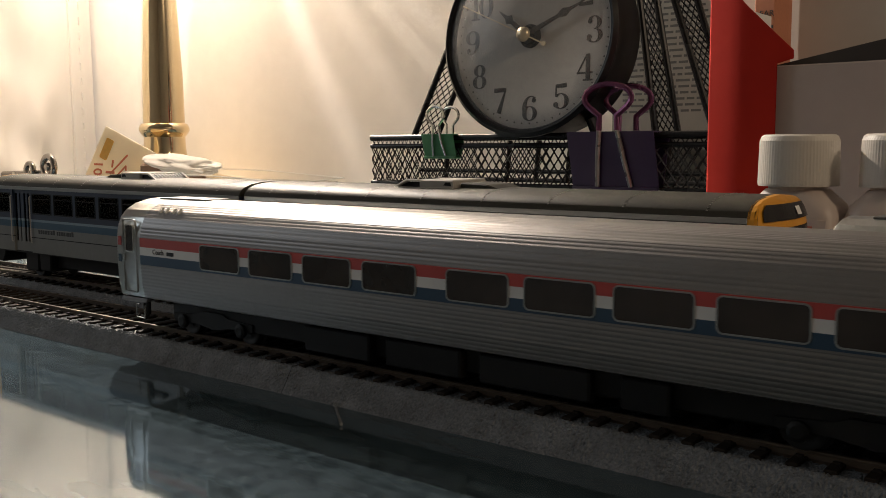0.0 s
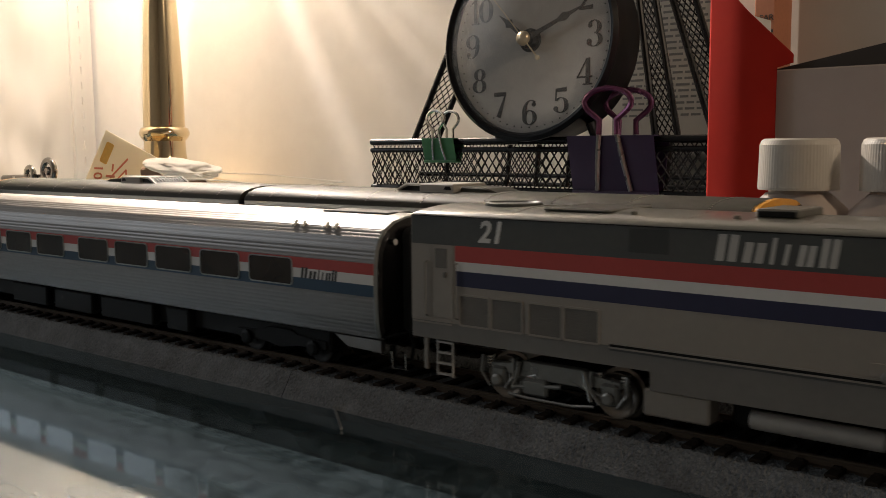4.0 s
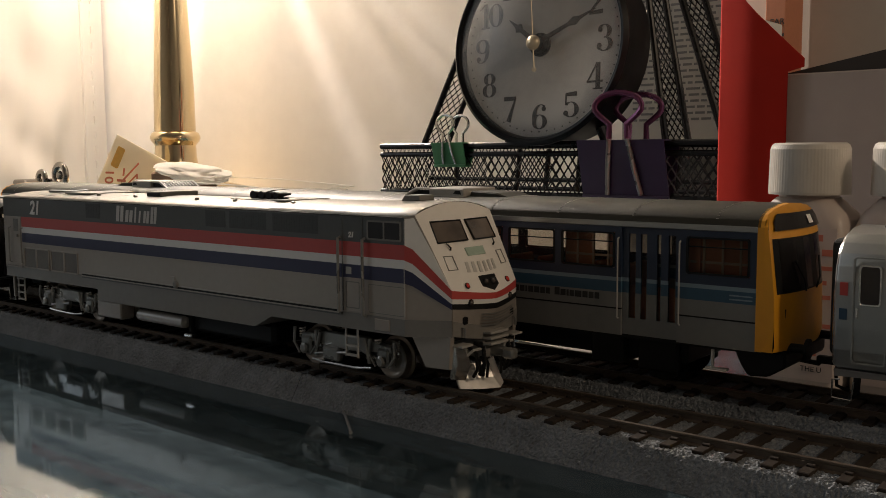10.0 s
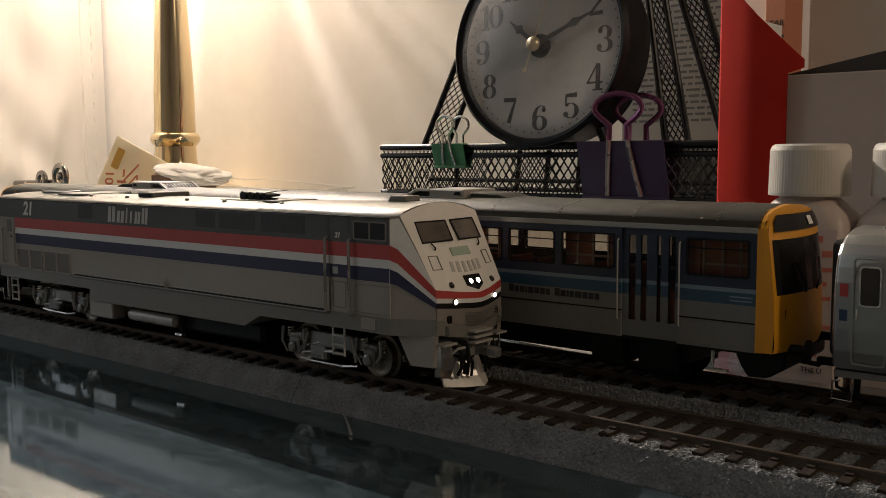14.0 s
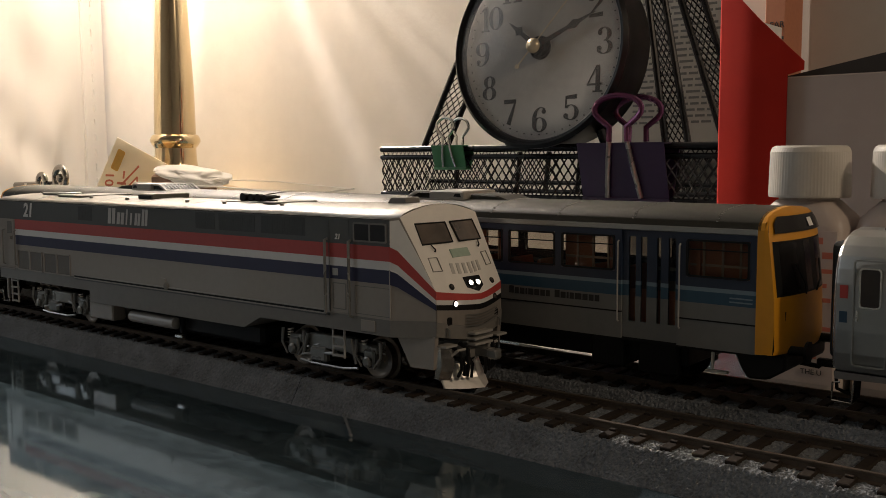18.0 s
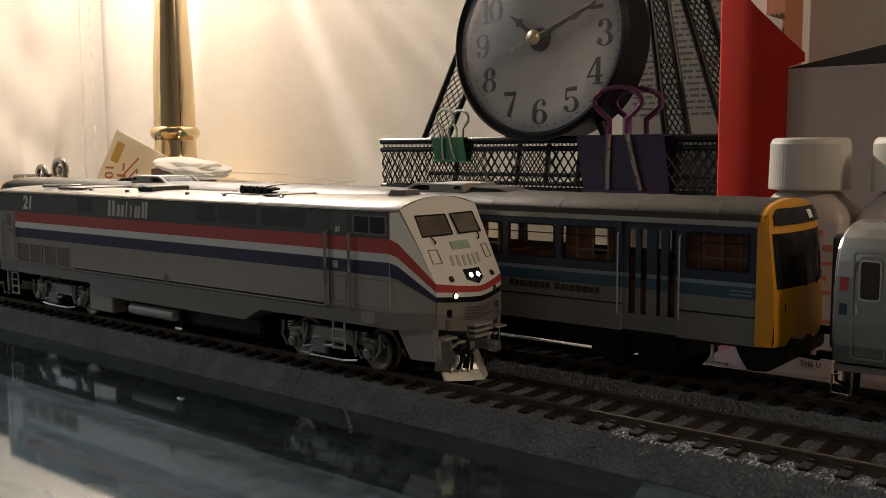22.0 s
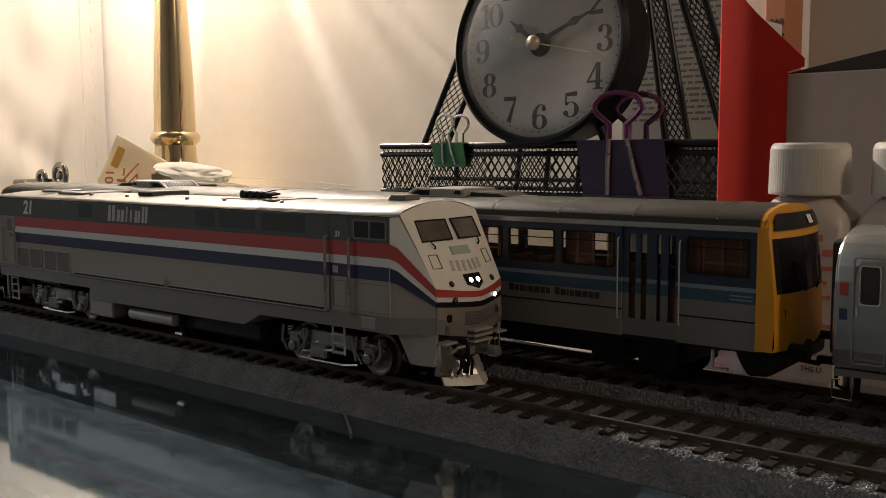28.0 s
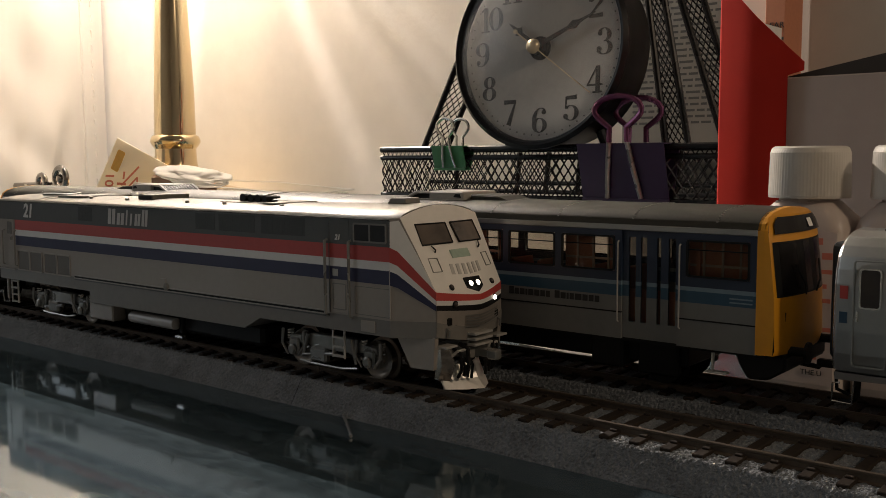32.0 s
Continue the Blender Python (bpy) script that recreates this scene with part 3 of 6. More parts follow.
def locomotive():
    lo = thing("locomotive", "silver diesel locomotive model with red, white and blue stripes", "model locomotive", (-170, 0, 0))
    part("body", loft([[(x, y, z) for y, z in body_profile(0)] for x in (-120.5, -60, 0, 60, 99.0)]), LOCOGREY, lo)
    part("roof", loft([[(x, y, z) for y, z in roof_profile(c)] for x, c in ((-120.0, 47.9), (-118.8, 49.0), (-60, 49.2), (43.9, 49.2))]), ROOFM, lo, smooth=True)
    cab = part("cab_roof", loft([[(x, y, z) for y, z in roof_profile(c)] for x, c in ((44.2, 49.4), (80, 50.2), (98.5, 50.6))] +
                                [[(x, y * 0.957, min(z, 50.45)) for y, z in roof_profile(50.4)] for x in (101.8,)]), ROOFM, lo, smooth=True)
    for s in (-1, 1):
        y0, y1 = sorted((s * 17.3, s * 17.85))
        part("gutter", box(-120, 99, y0, y1, 46.55, 46.8, 0.08), BLACK, lo)
        stripe_bar(lo, "dark_band", -120.3, 99.2, 39.35, 46.5, DGREY, 0.10, s)
        stripe_bar(lo, "red_stripe", -106.0, 99.2, 35.35, 39.35, RED, 0.12, s)
        stripe_bar(lo, "white_stripe", -106.0, 99.2, 32.95, 35.35, WHITE, 0.11, s)
        stripe_bar(lo, "blue_stripe", -106.0, 99.2, 29.1, 32.95, BLUE, 0.12, s)
        for z in (19.9, 18.9):
            y0, y1 = sorted((s * 17.4, s * 17.8))
            part("rib", box(-62, 74, y0, y1, z - 0.18, z + 0.18), LOCOGREY, lo)
            part("rib", box(-120, -107, y0, y1, z - 0.18, z + 0.18), LOCOGREY, lo)
        # dark strips put the shade between and under the ribs into colour
        part("rib_shade", box(-62, 74, *sorted((s * 17.4, s * 17.6)), 19.08, 19.72), BLACK, lo)
        part("rib_shade", box(-62, 74, *sorted((s * 17.4, s * 17.6)), 18.2, 18.7), DGREY, lo)
        # screens in the dark band
        for a, b in ((-57.5, -48), (14, 24), (26, 43.5), (46.5, 66)):
            scr = part("radiator_screen", box(a, b, *sorted((s * 17.45, s * 17.68)), 40.8, 46.1), SCREENM, lo)
            k, sl = a + 0.6, None
            while k < b - 0.4:
                if sl is None:
                    sl = part("slat", box(0, 0.3, *sorted((s * 17.5, s * 17.73)), 41.1, 45.8), SCREENM, scr)
                    sl.location.x = k * MM
                else:
                    twin(sl, scr, at(k, 0, 0))
                k += 1.1
        # intake screens low at the rear
        for a in (-104.4, -94.6, -83.6, -73.8):
            part("intake_screen", box(a, a + 8.9, *sorted((s * 17.4, s * 17.62)), 19.4, 26.8, 0.1), GRILLE, lo)
            part("intake_frame", ringslab(rounded(9.6, 8.2, 0.5, cx=a + 4.45, cy=23.1), rounded(8.7, 7.3, 0.4, cx=a + 4.45, cy=23.1), s * 17.4, s * 17.82), LOCOGREY, lo)
        # rear door
        dr = part("rear_door", box(-113.6, -106.6, *sorted((s * 17.4, s * 17.66)), 20.4, 39.4, 0.15), LOCOGREY, lo)
        part("door_window", box(-112.4, -108.6, *sorted((s * 17.5, s * 17.76)), 33.4, 38.4, 0.1), GRILLE, dr)
        part("latch", box(-109.6, -108.8, *sorted((s * 17.5, s * 18.2)), 31.0, 32.4, 0.1), SILLM, dr)
        for x in (-115.2, -105.4):
            part("handrail", tube([(x, s * 17.4, 20.6), (x, s * 18.4, 20.9), (x, s * 18.4, 34.6), (x, s * 17.4, 34.9)], 0.28, 6), SILLM, lo)
        # cab door with tall handrails, plates and cab window
        for x in (75.0, 84.5):
            part("handrail", tube([(x, s * 17.4, 18.8), (x, s * 18.6, 19.1), (x, s * 18.6, 40.2), (x, s * 17.4, 40.5)], 0.42, 8), TRUCKM, lo)
        cd = part("cab_door", box(76.2, 83.4, *sorted((s * 17.4, s * 17.66)), 19.6, 29.3, 0.12), LOCOGREY, lo)
        part("door_panel", ringslab(rounded(5.4, 7.6, 0.4, cx=79.8, cy=24.4), rounded(4.8, 7.0, 0.3, cx=79.8, cy=24.4), s * 17.6, s * 17.76), SILLM, cd)
        part("seam", box(75.7, 75.95, *sorted((s * 17.5, s * 17.7)), 19.6, 46.2), DGREY, lo)
        part("seam", box(83.6, 83.85, *sorted((s * 17.5, s * 17.7)), 19.6, 46.2), DGREY, lo)
        part("data_plate", box(77.2, 79.3, *sorted((s * 17.5, s * 17.74)), 30.2, 32.2), LADDERM, lo)
        w = part("cab_window", ringslab(rounded(12.6, 5.4, 0.5, cx=91.8, cy=42.9), rounded(11.6, 4.5, 0.4, cx=91.8, cy=42.9), s * 17.5, s * 17.8), SILLM, lo)
        part("pane", box(86.0, 91.5, *sorted((s * 17.45, s * 17.72)), 40.7, 45.1), CABPANE, w)
        part("pane", box(92.1, 97.6, *sorted((s * 17.45, s * 17.72)), 40.7, 45.1), CABPANE, w)
        part("mullion", box(91.6, 92.0, *sorted((s * 17.5, s * 17.85)), 40.5, 45.3), TRUCKM, w)
        part("fuel_cap", lathe([(1.3, s * 17.4), (1.3, s * 18.0), (0.8, s * 18.3)], 14, axis="y", at=(-3.2, 0, 20.4)), SILLM, lo)
        part("fuel_plate", box(-6.4, -3.6, *sorted((s * 17.4, s * 17.8)), 20.4, 23.0, 0.1), LOCOGREY, lo)
        ladder(lo, -110.0, s * 16.6, 5.0, 14.6)
        ladder(lo, 78.4, s * 16.8, 6.4, 15.6, 4.6)
        part("rear_step", box(-117.4, -116.0, s * 16 - 0.5, s * 16 + 0.5, 6.0, 14.5, 0.2), LOCOGREY, lo)
        # writing: road number, and plain bars for the maker's lettering
        f = 0 if s < 0 else 180
        for x, z, size in ((-94.6, 43.0, 7.4), (79.4, 41.2, 2.1)):
            bm = text_bm("21", size, 0.08, size * 0.03)
            for v in bm.verts:
                v.co.x += 0.2 * v.co.z
            moved(bm, at(x, s * 17.66, z, 0, 0, f))
            part("road_number", bm, WHITE, lo)
        xs = [(-38.0, 5.4, 5.6), (-32.3, 5.2, 4.2), (-26.7, 2.2, 5.4), (-24.1, 2.4, 4.2), (-21.3, 3.8, 4.2), (-17.0, 4.0, 5.7)]
        for x, w2, h in xs:
            x0 = x if s < 0 else -50.7 - x - w2
            for k in range(2 if w2 > 3 else 1):
                xa = x0 + 0.3 + k * w2 * 0.48
                part("lettering_bar", slab([(xa, 40.3), (xa + w2 * 0.30 + 0.2, 40.3), (xa + w2 * 0.30 + 1.0, 40.3 + h), (xa + 0.8, 40.3 + h)], s * 17.5, s * 17.68), SCRIPT, lo)
        part("hatch_line", ringslab(rounded(13.2, 8.0, 0.4, cx=92.4, cy=24.0), rounded(12.8, 7.6, 0.3, cx=92.4, cy=24.0), s * 17.4, s * 17.6), SILLM, lo)
        part("panel_seam", box(98.9, 99.15, *sorted((s * 17.4, s * 17.68)), 20.0, 33.2), LADDERM, lo)
        # nose side panels and their sloped stripes
        bm = bmesh.new()
        pts = [(99, 17.5, 46.9), (102, 16.7, 47.4), (107.3, 15.6, 38.0), (112.7, 14.5, 28.0), (112.8, 14.5, 15.9), (99, 17.38, 14.8)]
        o1 = [bm.verts.new((x, s * y, z)) for x, y, z in pts]
        o2 = [bm.verts.new((x, s * (y - 1.2), z)) for x, y, z in pts]
        bm.faces.new(o1), bm.faces.new(o2[::-1])
        for i in range(6):
            bm.faces.new((o1[i], o1[(i + 1) % 6], o2[(i + 1) % 6], o2[i]))
        part("nose_side_panel", bm, LOCOGREY, lo)
        for nm, m, za, zb, zc, zd in (("red_stripe", RED, 39.35, 35.35, 27.9, 25.8), ("white_stripe", WHITE, 35.35, 32.95, 25.8, 24.5), ("blue_stripe", BLUE, 32.95, 29.1, 24.5, 23.0), ):
            bm = bmesh.new()
            e = 0.14
            lo_y, hi_y = 17.5 + e, 14.5 + e
            # the stripes bend down towards the nose
            cols = [(99.0, lo_y, za, zb), (101.5, 17.0 + e, za - 0.75 * (za - zc) * 0.12, zb - (zb - zd) * 0.09), (112.85, hi_y, zc, zd)]
            a1 = [(bm.verts.new((x, s * y, zt)), bm.verts.new((x, s * y, zl))) for x, y, zt, zl in cols]
            a2 = [(bm.verts.new((x, s * (y - 0.4), zt)), bm.verts.new((x, s * (y - 0.4), zl))) for x, y, zt, zl in cols]
            for i in range(2):
                bm.faces.new((a1[i][0], a1[i][1], a1[i + 1][1], a1[i + 1][0]))
                bm.faces.new((a2[i][0], a2[i + 1][0], a2[i + 1][1], a2[i][1]))
                bm.faces.new((a1[i][0], a1[i + 1][0], a2[i + 1][0], a2[i][0]))
                bm.faces.new((a1[i][1], a2[i][1], a2[i + 1][1], a1[i + 1][1]))
            part(nm, bm, m, lo)
        bm = bmesh.new()
        pts = [(99.05, 17.56, 46.3), (101.8, 16.76, 46.7), (107.3, 15.66, 37.6), (112.6, 14.56, 28.2), (101.6, 17.06, 38.4), (99.05, 17.56, 39.4)]
        o1 = [bm.verts.new((x, s * (y + 0.05), z)) for x, y, z in pts]
        o2 = [bm.verts.new((x, s * (y - 0.3), z)) for x, y, z in pts]
        bm.faces.new(o1), bm.faces.new(o2[::-1])
        for i in range(6):
            bm.faces.new((o1[i], o1[(i + 1) % 6], o2[(i + 1) % 6], o2[i]))
        part("nose_cheek", bm, LOCOWHITE, lo)
        part("nose_sill", loft([[(99, s * 17.5, 19.3), (99, s * 17.62, 19.3), (99, s * 17.62, 14.7), (99, s * 17.5, 14.7)],
                                [(112.95, s * 14.5, 20.1), (112.95, s * 14.66, 20.1), (112.9, s * 14.66, 15.6), (112.9, s * 14.5, 15.6)]], ring=True), SILLM, lo)
        part("jack_pad", box(88, 93.5, *sorted((s * 17.4, s * 17.75)), 15.4, 18.6, 0.15), LOCOGREY, lo)
        part("pilot_panel", slab([(99, 14.9), (112.6, 15.9), (112, 7.0), (104, 6.7)], s * 13.4, s * 14.9), LOCOGREY, lo)
    # front
    part("nose_slope", loft([nose_row("top"), nose_row("sill"), nose_row("edge")], cap=False), LOCOWHITE, lo, "off-white sloped nose", smooth=True)
    part("red_stripe", loft([nose_row("edge", 0.05), nose_row("red", 0.05)], cap=False), RED, lo)
    part("white_stripe", loft([nose_row("red", 0.02), nose_row("white", 0.02)], cap=False), WHITE, lo)
    part("black_stripe", loft([nose_row("white", 0.05), nose_row("black", 0.05)], cap=False), BLACK, lo)
    part("nose_front", loft([nose_row("black"), nose_row("grille")], cap=False), LOCOGREY, lo)
    part("front_skirt", loft([nose_row("grille", 0.15), nose_row("skirt", 0.15)], cap=False), SILLM, lo)
    part("nose_floor", box(99, 112.4, -14.3, 14.3, 14.4, 15.8), BLACK, lo)
    for k in range(5):
        part("front_louvre", loft([[(x + 0.28, y, z - 1.1 - k * 0.75) for x, y, z in nose_row("black")[5:15]], [(x + 0.3, y, z - 1.45 - k * 0.75) for x, y, z in nose_row("black")[5:15]]], cap=False), TRUCKM, lo)
    # windscreens
    for s in (-1, 1):
        ws = part("windscreen", slope_patch([(s * 1.1, 0.205), (s * 12.6, 0.155), (s * 12.9, 0.415), (s * 1.5, 0.425)]), SCREENGLASS, lo, "brown glossy windscreen")
        part("windscreen_frame", tube([on_slope(y, f, 0.15) for y, f in ((s * 1.1, 0.205), (s * 12.6, 0.155), (s * 12.9, 0.415), (s * 1.5, 0.425))], 0.26, 6, closed=True), BLACK, ws)
        part("wiper", tube([on_slope(s * 10.4, 0.44, 0.5), on_slope(s * 9.7, 0.50, 0.7), on_slope(s * 9.5, 0.515, 0.1)], [0.16, 0.24, 0.3], 5), BLACK, lo)
        pts = [(s * 9.8, 0.585), (s * 12.8, 0.58), (s * 12.9, 0.75), (s * 9.8, 0.745)]
        part("hatch_frame", tube([on_slope(y, f, 0.1) for y, f in pts], 0.18, 5, closed=True), SILLM, lo)
        for k in range(2):
            part("bracket_lamp", box(113, 114.4, s * (8.0 + k * 2.4) - 0.9, s * (8.0 + k * 2.4) + 0.9, 18.6, 20.8, 0.3), BLACK, lo)
    part("number_board", slope_patch([(-3.9, 0.505), (3.9, 0.505), (3.9, 0.595), (-3.9, 0.595)]), NUMBOARD, lo, "pale green number board")
    for k in range(6):
        part("lettering_bar", slope_patch([(-6.2 + k * 2.3, 0.66), (-5.2 + k * 2.3, 0.66), (-5.6 + k * 2.3, 0.775), (-6.8 + k * 2.3, 0.775)], out=0.05), SCRIPT, lo)
    hb = part("headlight_housing", slope_patch([(-3.7, 0.82), (3.2, 0.82), (3.2, 0.93), (0, 0.975), (-3.7, 0.93)], out=0.25), BLACK, lo)
    for s in (-1, 1):
        turning_lamp(lo, "headlight", on_slope(s * 1.5 - 0.5, 0.885, 0.1), -30, 0.85, GLOWW, "round headlamp in the nose housing")
        turning_lamp(lo, "marker_light", on_slope(s * 9.0, 0.93, 0.05), -30, 0.7, GLOWR, "round red marker light")
        turning_lamp(lo, "ditch_light", (114.6, s * 8.8, 24.3), 0, 0.8, GLOWW, "round ditch light at the stripe")
        part("eyebolt", tube([(113.9, s * 11.5, 18.0), (114.8, s * 11.5, 17.6), (114.8, s * 11.5, 15.6)], 0.3, 6), TRUCKM, lo)
        part("hose", tube([(113.4, s * 5.5, 13), (116.4, s * 5.6, 12), (117, s * 5.8, 8), (115.4, s * 6.0, 4.5)], 0.6, 7), BLACK, lo)
        part("plow_wing", loft([[(111.8, s * 13.6, 13.0), (113, s * 13.2, 12.8), (113.8, s * 9.4, 12.4), (113, s * 9.0, 12.4)],
                                [(112, s * 13.8, 8.0), (113.6, s * 13.4, 8.0), (114.8, s * 9.2, 7.6), (113.8, s * 8.8, 7.6)],
                                [(111, s * 13.4, 4.2), (112.2, s * 13.0, 4.0), (113.4, s * 9.6, 3.4), (112.6, s * 9.4, 3.4)]], ring=True), CHROME, lo, "curved chrome plow wing", smooth=True)
        part("pilot_step", box(112, 115.6, s * 11.4 - 2.4, s * 11.4 + 2.4, 12.9, 13.5, 0.1), LADDERM, lo)
        part("hose", tube([(112.9, s * 8.6, 12.6), (116, s * 8.4, 11), (116.2, s * 8.0, 6.5), (114.4, s * 7.4, 4.2)], 0.5, 7), BLACK, lo)
        part("cut_lever", tube([(114, s * 9.5, 10.2), (115.4, s * 9.0, 11.6), (116, s * 4.6, 11.8), (115.8, s * 4.2, 10.4)], 0.42, 6), LADDERM, lo)
        for k in range(3):
            part("hose_end", tube([(114.6 + k * 0.3, s * (3.0 + k * 1.7), 9.4), (116, s * (3.0 + k * 1.7), 7.2), (115.7, s * (3.2 + k * 1.6), 3.4 + k * 0.6)], 0.42, 6), BLACK, lo)
    bm = loft([[(108.8, -9.0, 6.6), (111.4, -5, 6.8), (113.6, 0, 7.0), (111.4, 5, 6.8), (108.8, 9.0, 6.6)],
               [(109.8, -9.6, 3.4), (113.2, -5, 3.2), (115.6, 0, 3.0), (113.2, 5, 3.2), (109.8, 9.6, 3.4)],
               [(111.6, -9.2, 0.7), (115.4, -5, 0.5), (118, 0, 0.4), (115.4, 5, 0.5), (111.6, 9.2, 0.7)],
               [(110.8, -9.2, 0.6), (114.6, -5, 0.4), (117.2, 0, 0.3), (114.6, 5, 0.4), (110.8, 9.2, 0.6)],
               [(108, -9.0, 6.6), (110.6, -5, 6.8), (112.8, 0, 7.0), (110.6, 5, 6.8), (108, 9.0, 6.6)]], cap=False, ring=False)
    part("snow_plow", bm, PLOWM, lo, "bright metal snow plow")
    part("drawgear_box", box(104.4, 115.4, -4, 4, 8.6, 13.8, 0.4), SILLM, lo)
    bm = box(114.4, 121.9, -1.2, 1.2, 9.2, 11.6, 0.3)
    box(119.9, 123.4, -2.2, 0.6, 9.0, 11.8, 0.5, bm=bm)
    part("coupler", bm, TRUCKM, lo)
    for z in (12.4, 13.9, 15.4):
        part("coupler_shelf", box(112.9, 117.8, -4.0, 4.0, z, z + 0.7, 0.1), LADDERM, lo)
    # underframe between the trucks
    part("sill", slab([(-120.4, 19.3), (-120.4, 14.7), (-52, 14.7), (-52, 10.5), (37, 10.7), (44.8, 14.6), (99, 14.7), (99, 19.3)], -17.42, 17.42), SILLM, lo, "mid grey sill and tank skirt")
    for s in (-1, 1):
        part("battery_box", box(-54, -38.5, *sorted((s * 11, s * 16.6)), 4.4, 10.6, 0.5), LOCOGREY, lo)
        part("air_tank", lathe([(0.3, -31), (2.0, -30.4), (2.1, -29), (2.1, -5.5), (2.0, -4.2), (0.3, -3.6)], 18, axis="x", at=(0, s * 13.5, 6.9)), LADDERM, lo, smooth=True)
        part("tank_bracket", box(-4.2, -2.4, *sorted((s * 10, s * 12.4)), 3.4, 9.6, 0.3), BLACK, lo)
        part("drain", box(-3.4, 0.8, *sorted((s * 13, s * 15)), 2.4, 3.4, 0.2), CHROME, lo)
    part("fuel_tank", box(-36, 38, -11, 11, 3.6, 10.6, 1.2), BLACK, lo)
    wheels = loco_truck(lo, -79.4) + loco_truck(lo, 71.9)
    # roof fittings
    for k, x in enumerate((-90, -68, -46, -20, 6, 30)):
        part("roof_seam", loft([[(xx, y, z + 0.04) for y, z in roof_profile(49.2)] for xx in (x - 0.13, x + 0.13)]), SILLM, lo)
        part("roof_seam", loft([[(xx, y, z + 0.05) for y, z in roof_profile(49.2)[2:4]] for xx in (x + 2, x + 12)], cap=False), SILLM, lo) if k % 2 else None
    part("roof_hatch", box(-84, -66, -11, 11, 48.7, 49.45, 0.3), ROOFM, lo)
    part("exhaust", lathe([(7.5, 48.9), (7.5, 49.6), (6.8, 49.8), (6.4, 49.4)], 24, at=(-100, 0, 0)), DGREY, lo)
    part("fan_housing", box(-33, -24, -8, 8, 48.9, 50.7, 0.3), ROOFM, lo)
    part("fan_grille", box(-32.4, -24.6, -8.25, -7.6, 49.1, 50.3, 0.1), BLACK, lo)
    bm = bmesh.new()
    for dx, r2, l in ((-4, 1.1, 9), (0, 1.0, 7), (3.6, 1.0, 8), (7, 0.8, 5)):
        tube([(24 + dx, -3, 50.4), (24 + dx, 1, 50.6), (24 + dx, 1 + l * 0.5, 50.7)], [r2 * 1.4, r2 * 0.6, r2 * 0.5], 10, bm=bm)
    box(18, 33, -1, 1, 49.2, 49.9, 0.1, bm=bm)
    part("horn", bm, BLACK, lo, "black cluster of air horns")
    part("horn_base", box(12, 36, -6, 6, 49.0, 49.3, 0.1), ROOFM, lo)
    part("roof_hump", box(37, 43.5, -9, 9, 49.0, 49.6, 0.3), ROOFM, lo)
    part("aerial_box", slab([(85, 50.0), (92.5, 50.4), (92.0, 52.0), (86.6, 52.0)], -3.2, 3.2, bevel=0.2), SILLM, lo)
    for x in (-60, -36, 0, 20, 48):
        part("lifting_eye", lathe([(0.7, 48.9), (0.7, 49.7), (0.2, 49.9)], 8, at=(x, -10.5, -0.4)), ROOFM, lo)
    return lo, wheels


# ---------------------------------------------------------------- coach; x = 0 at its left end, 296.5 mm long
def coach_profile(flutes, shrink=0.0):
    key = [(-15.2, 11.4), (-17.2, 12.2), (-18.1, 16.5), (-18.4, 22.0), (-18.42, 28), (-18.3, 33), (-17.7, 36.6), (-16.4, 39.6), (-14.2, 41.9), (-10.5, 43.9), (-5.5, 45.1), (0, 45.5)]
    pts = []
    for (a, b), (c, d) in zip(key, key[1:]):
        n = max(1, int(math.hypot(c - a, d - b) / 0.24))
        for i in range(n):
            u = i / n
            pts.append((a + (c - a) * u, b + (d - b) * u))
    pts.append(key[-1])
    out, run = [], 0.0
    for i, (y, z) in enumerate(pts):
        q = pts[min(i + 1, len(pts) - 1)]
        p = pts[max(i - 1, 0)]
        t = Vector((q[0] - p[0], q[1] - p[1])).normalized()
        run += 0.24
        o = 0.0
        if flutes and (12.4 < z < 23.4 or 33.6 < z < 44.6):
            o = 0.07 * abs(math.sin(run * math.pi / 1.15)) - 0.04
        out.append((y - t.y * (o - shrink), z + t.x * (o - shrink)))
    half = out
    return half + [(-a, b) for a, b in half[-2::-1]]


COACH_WINDOWS = (48.1, 71.9, 95.6, 119.2, 148.5, 172.2, 196.0, 220.0, 243.8)


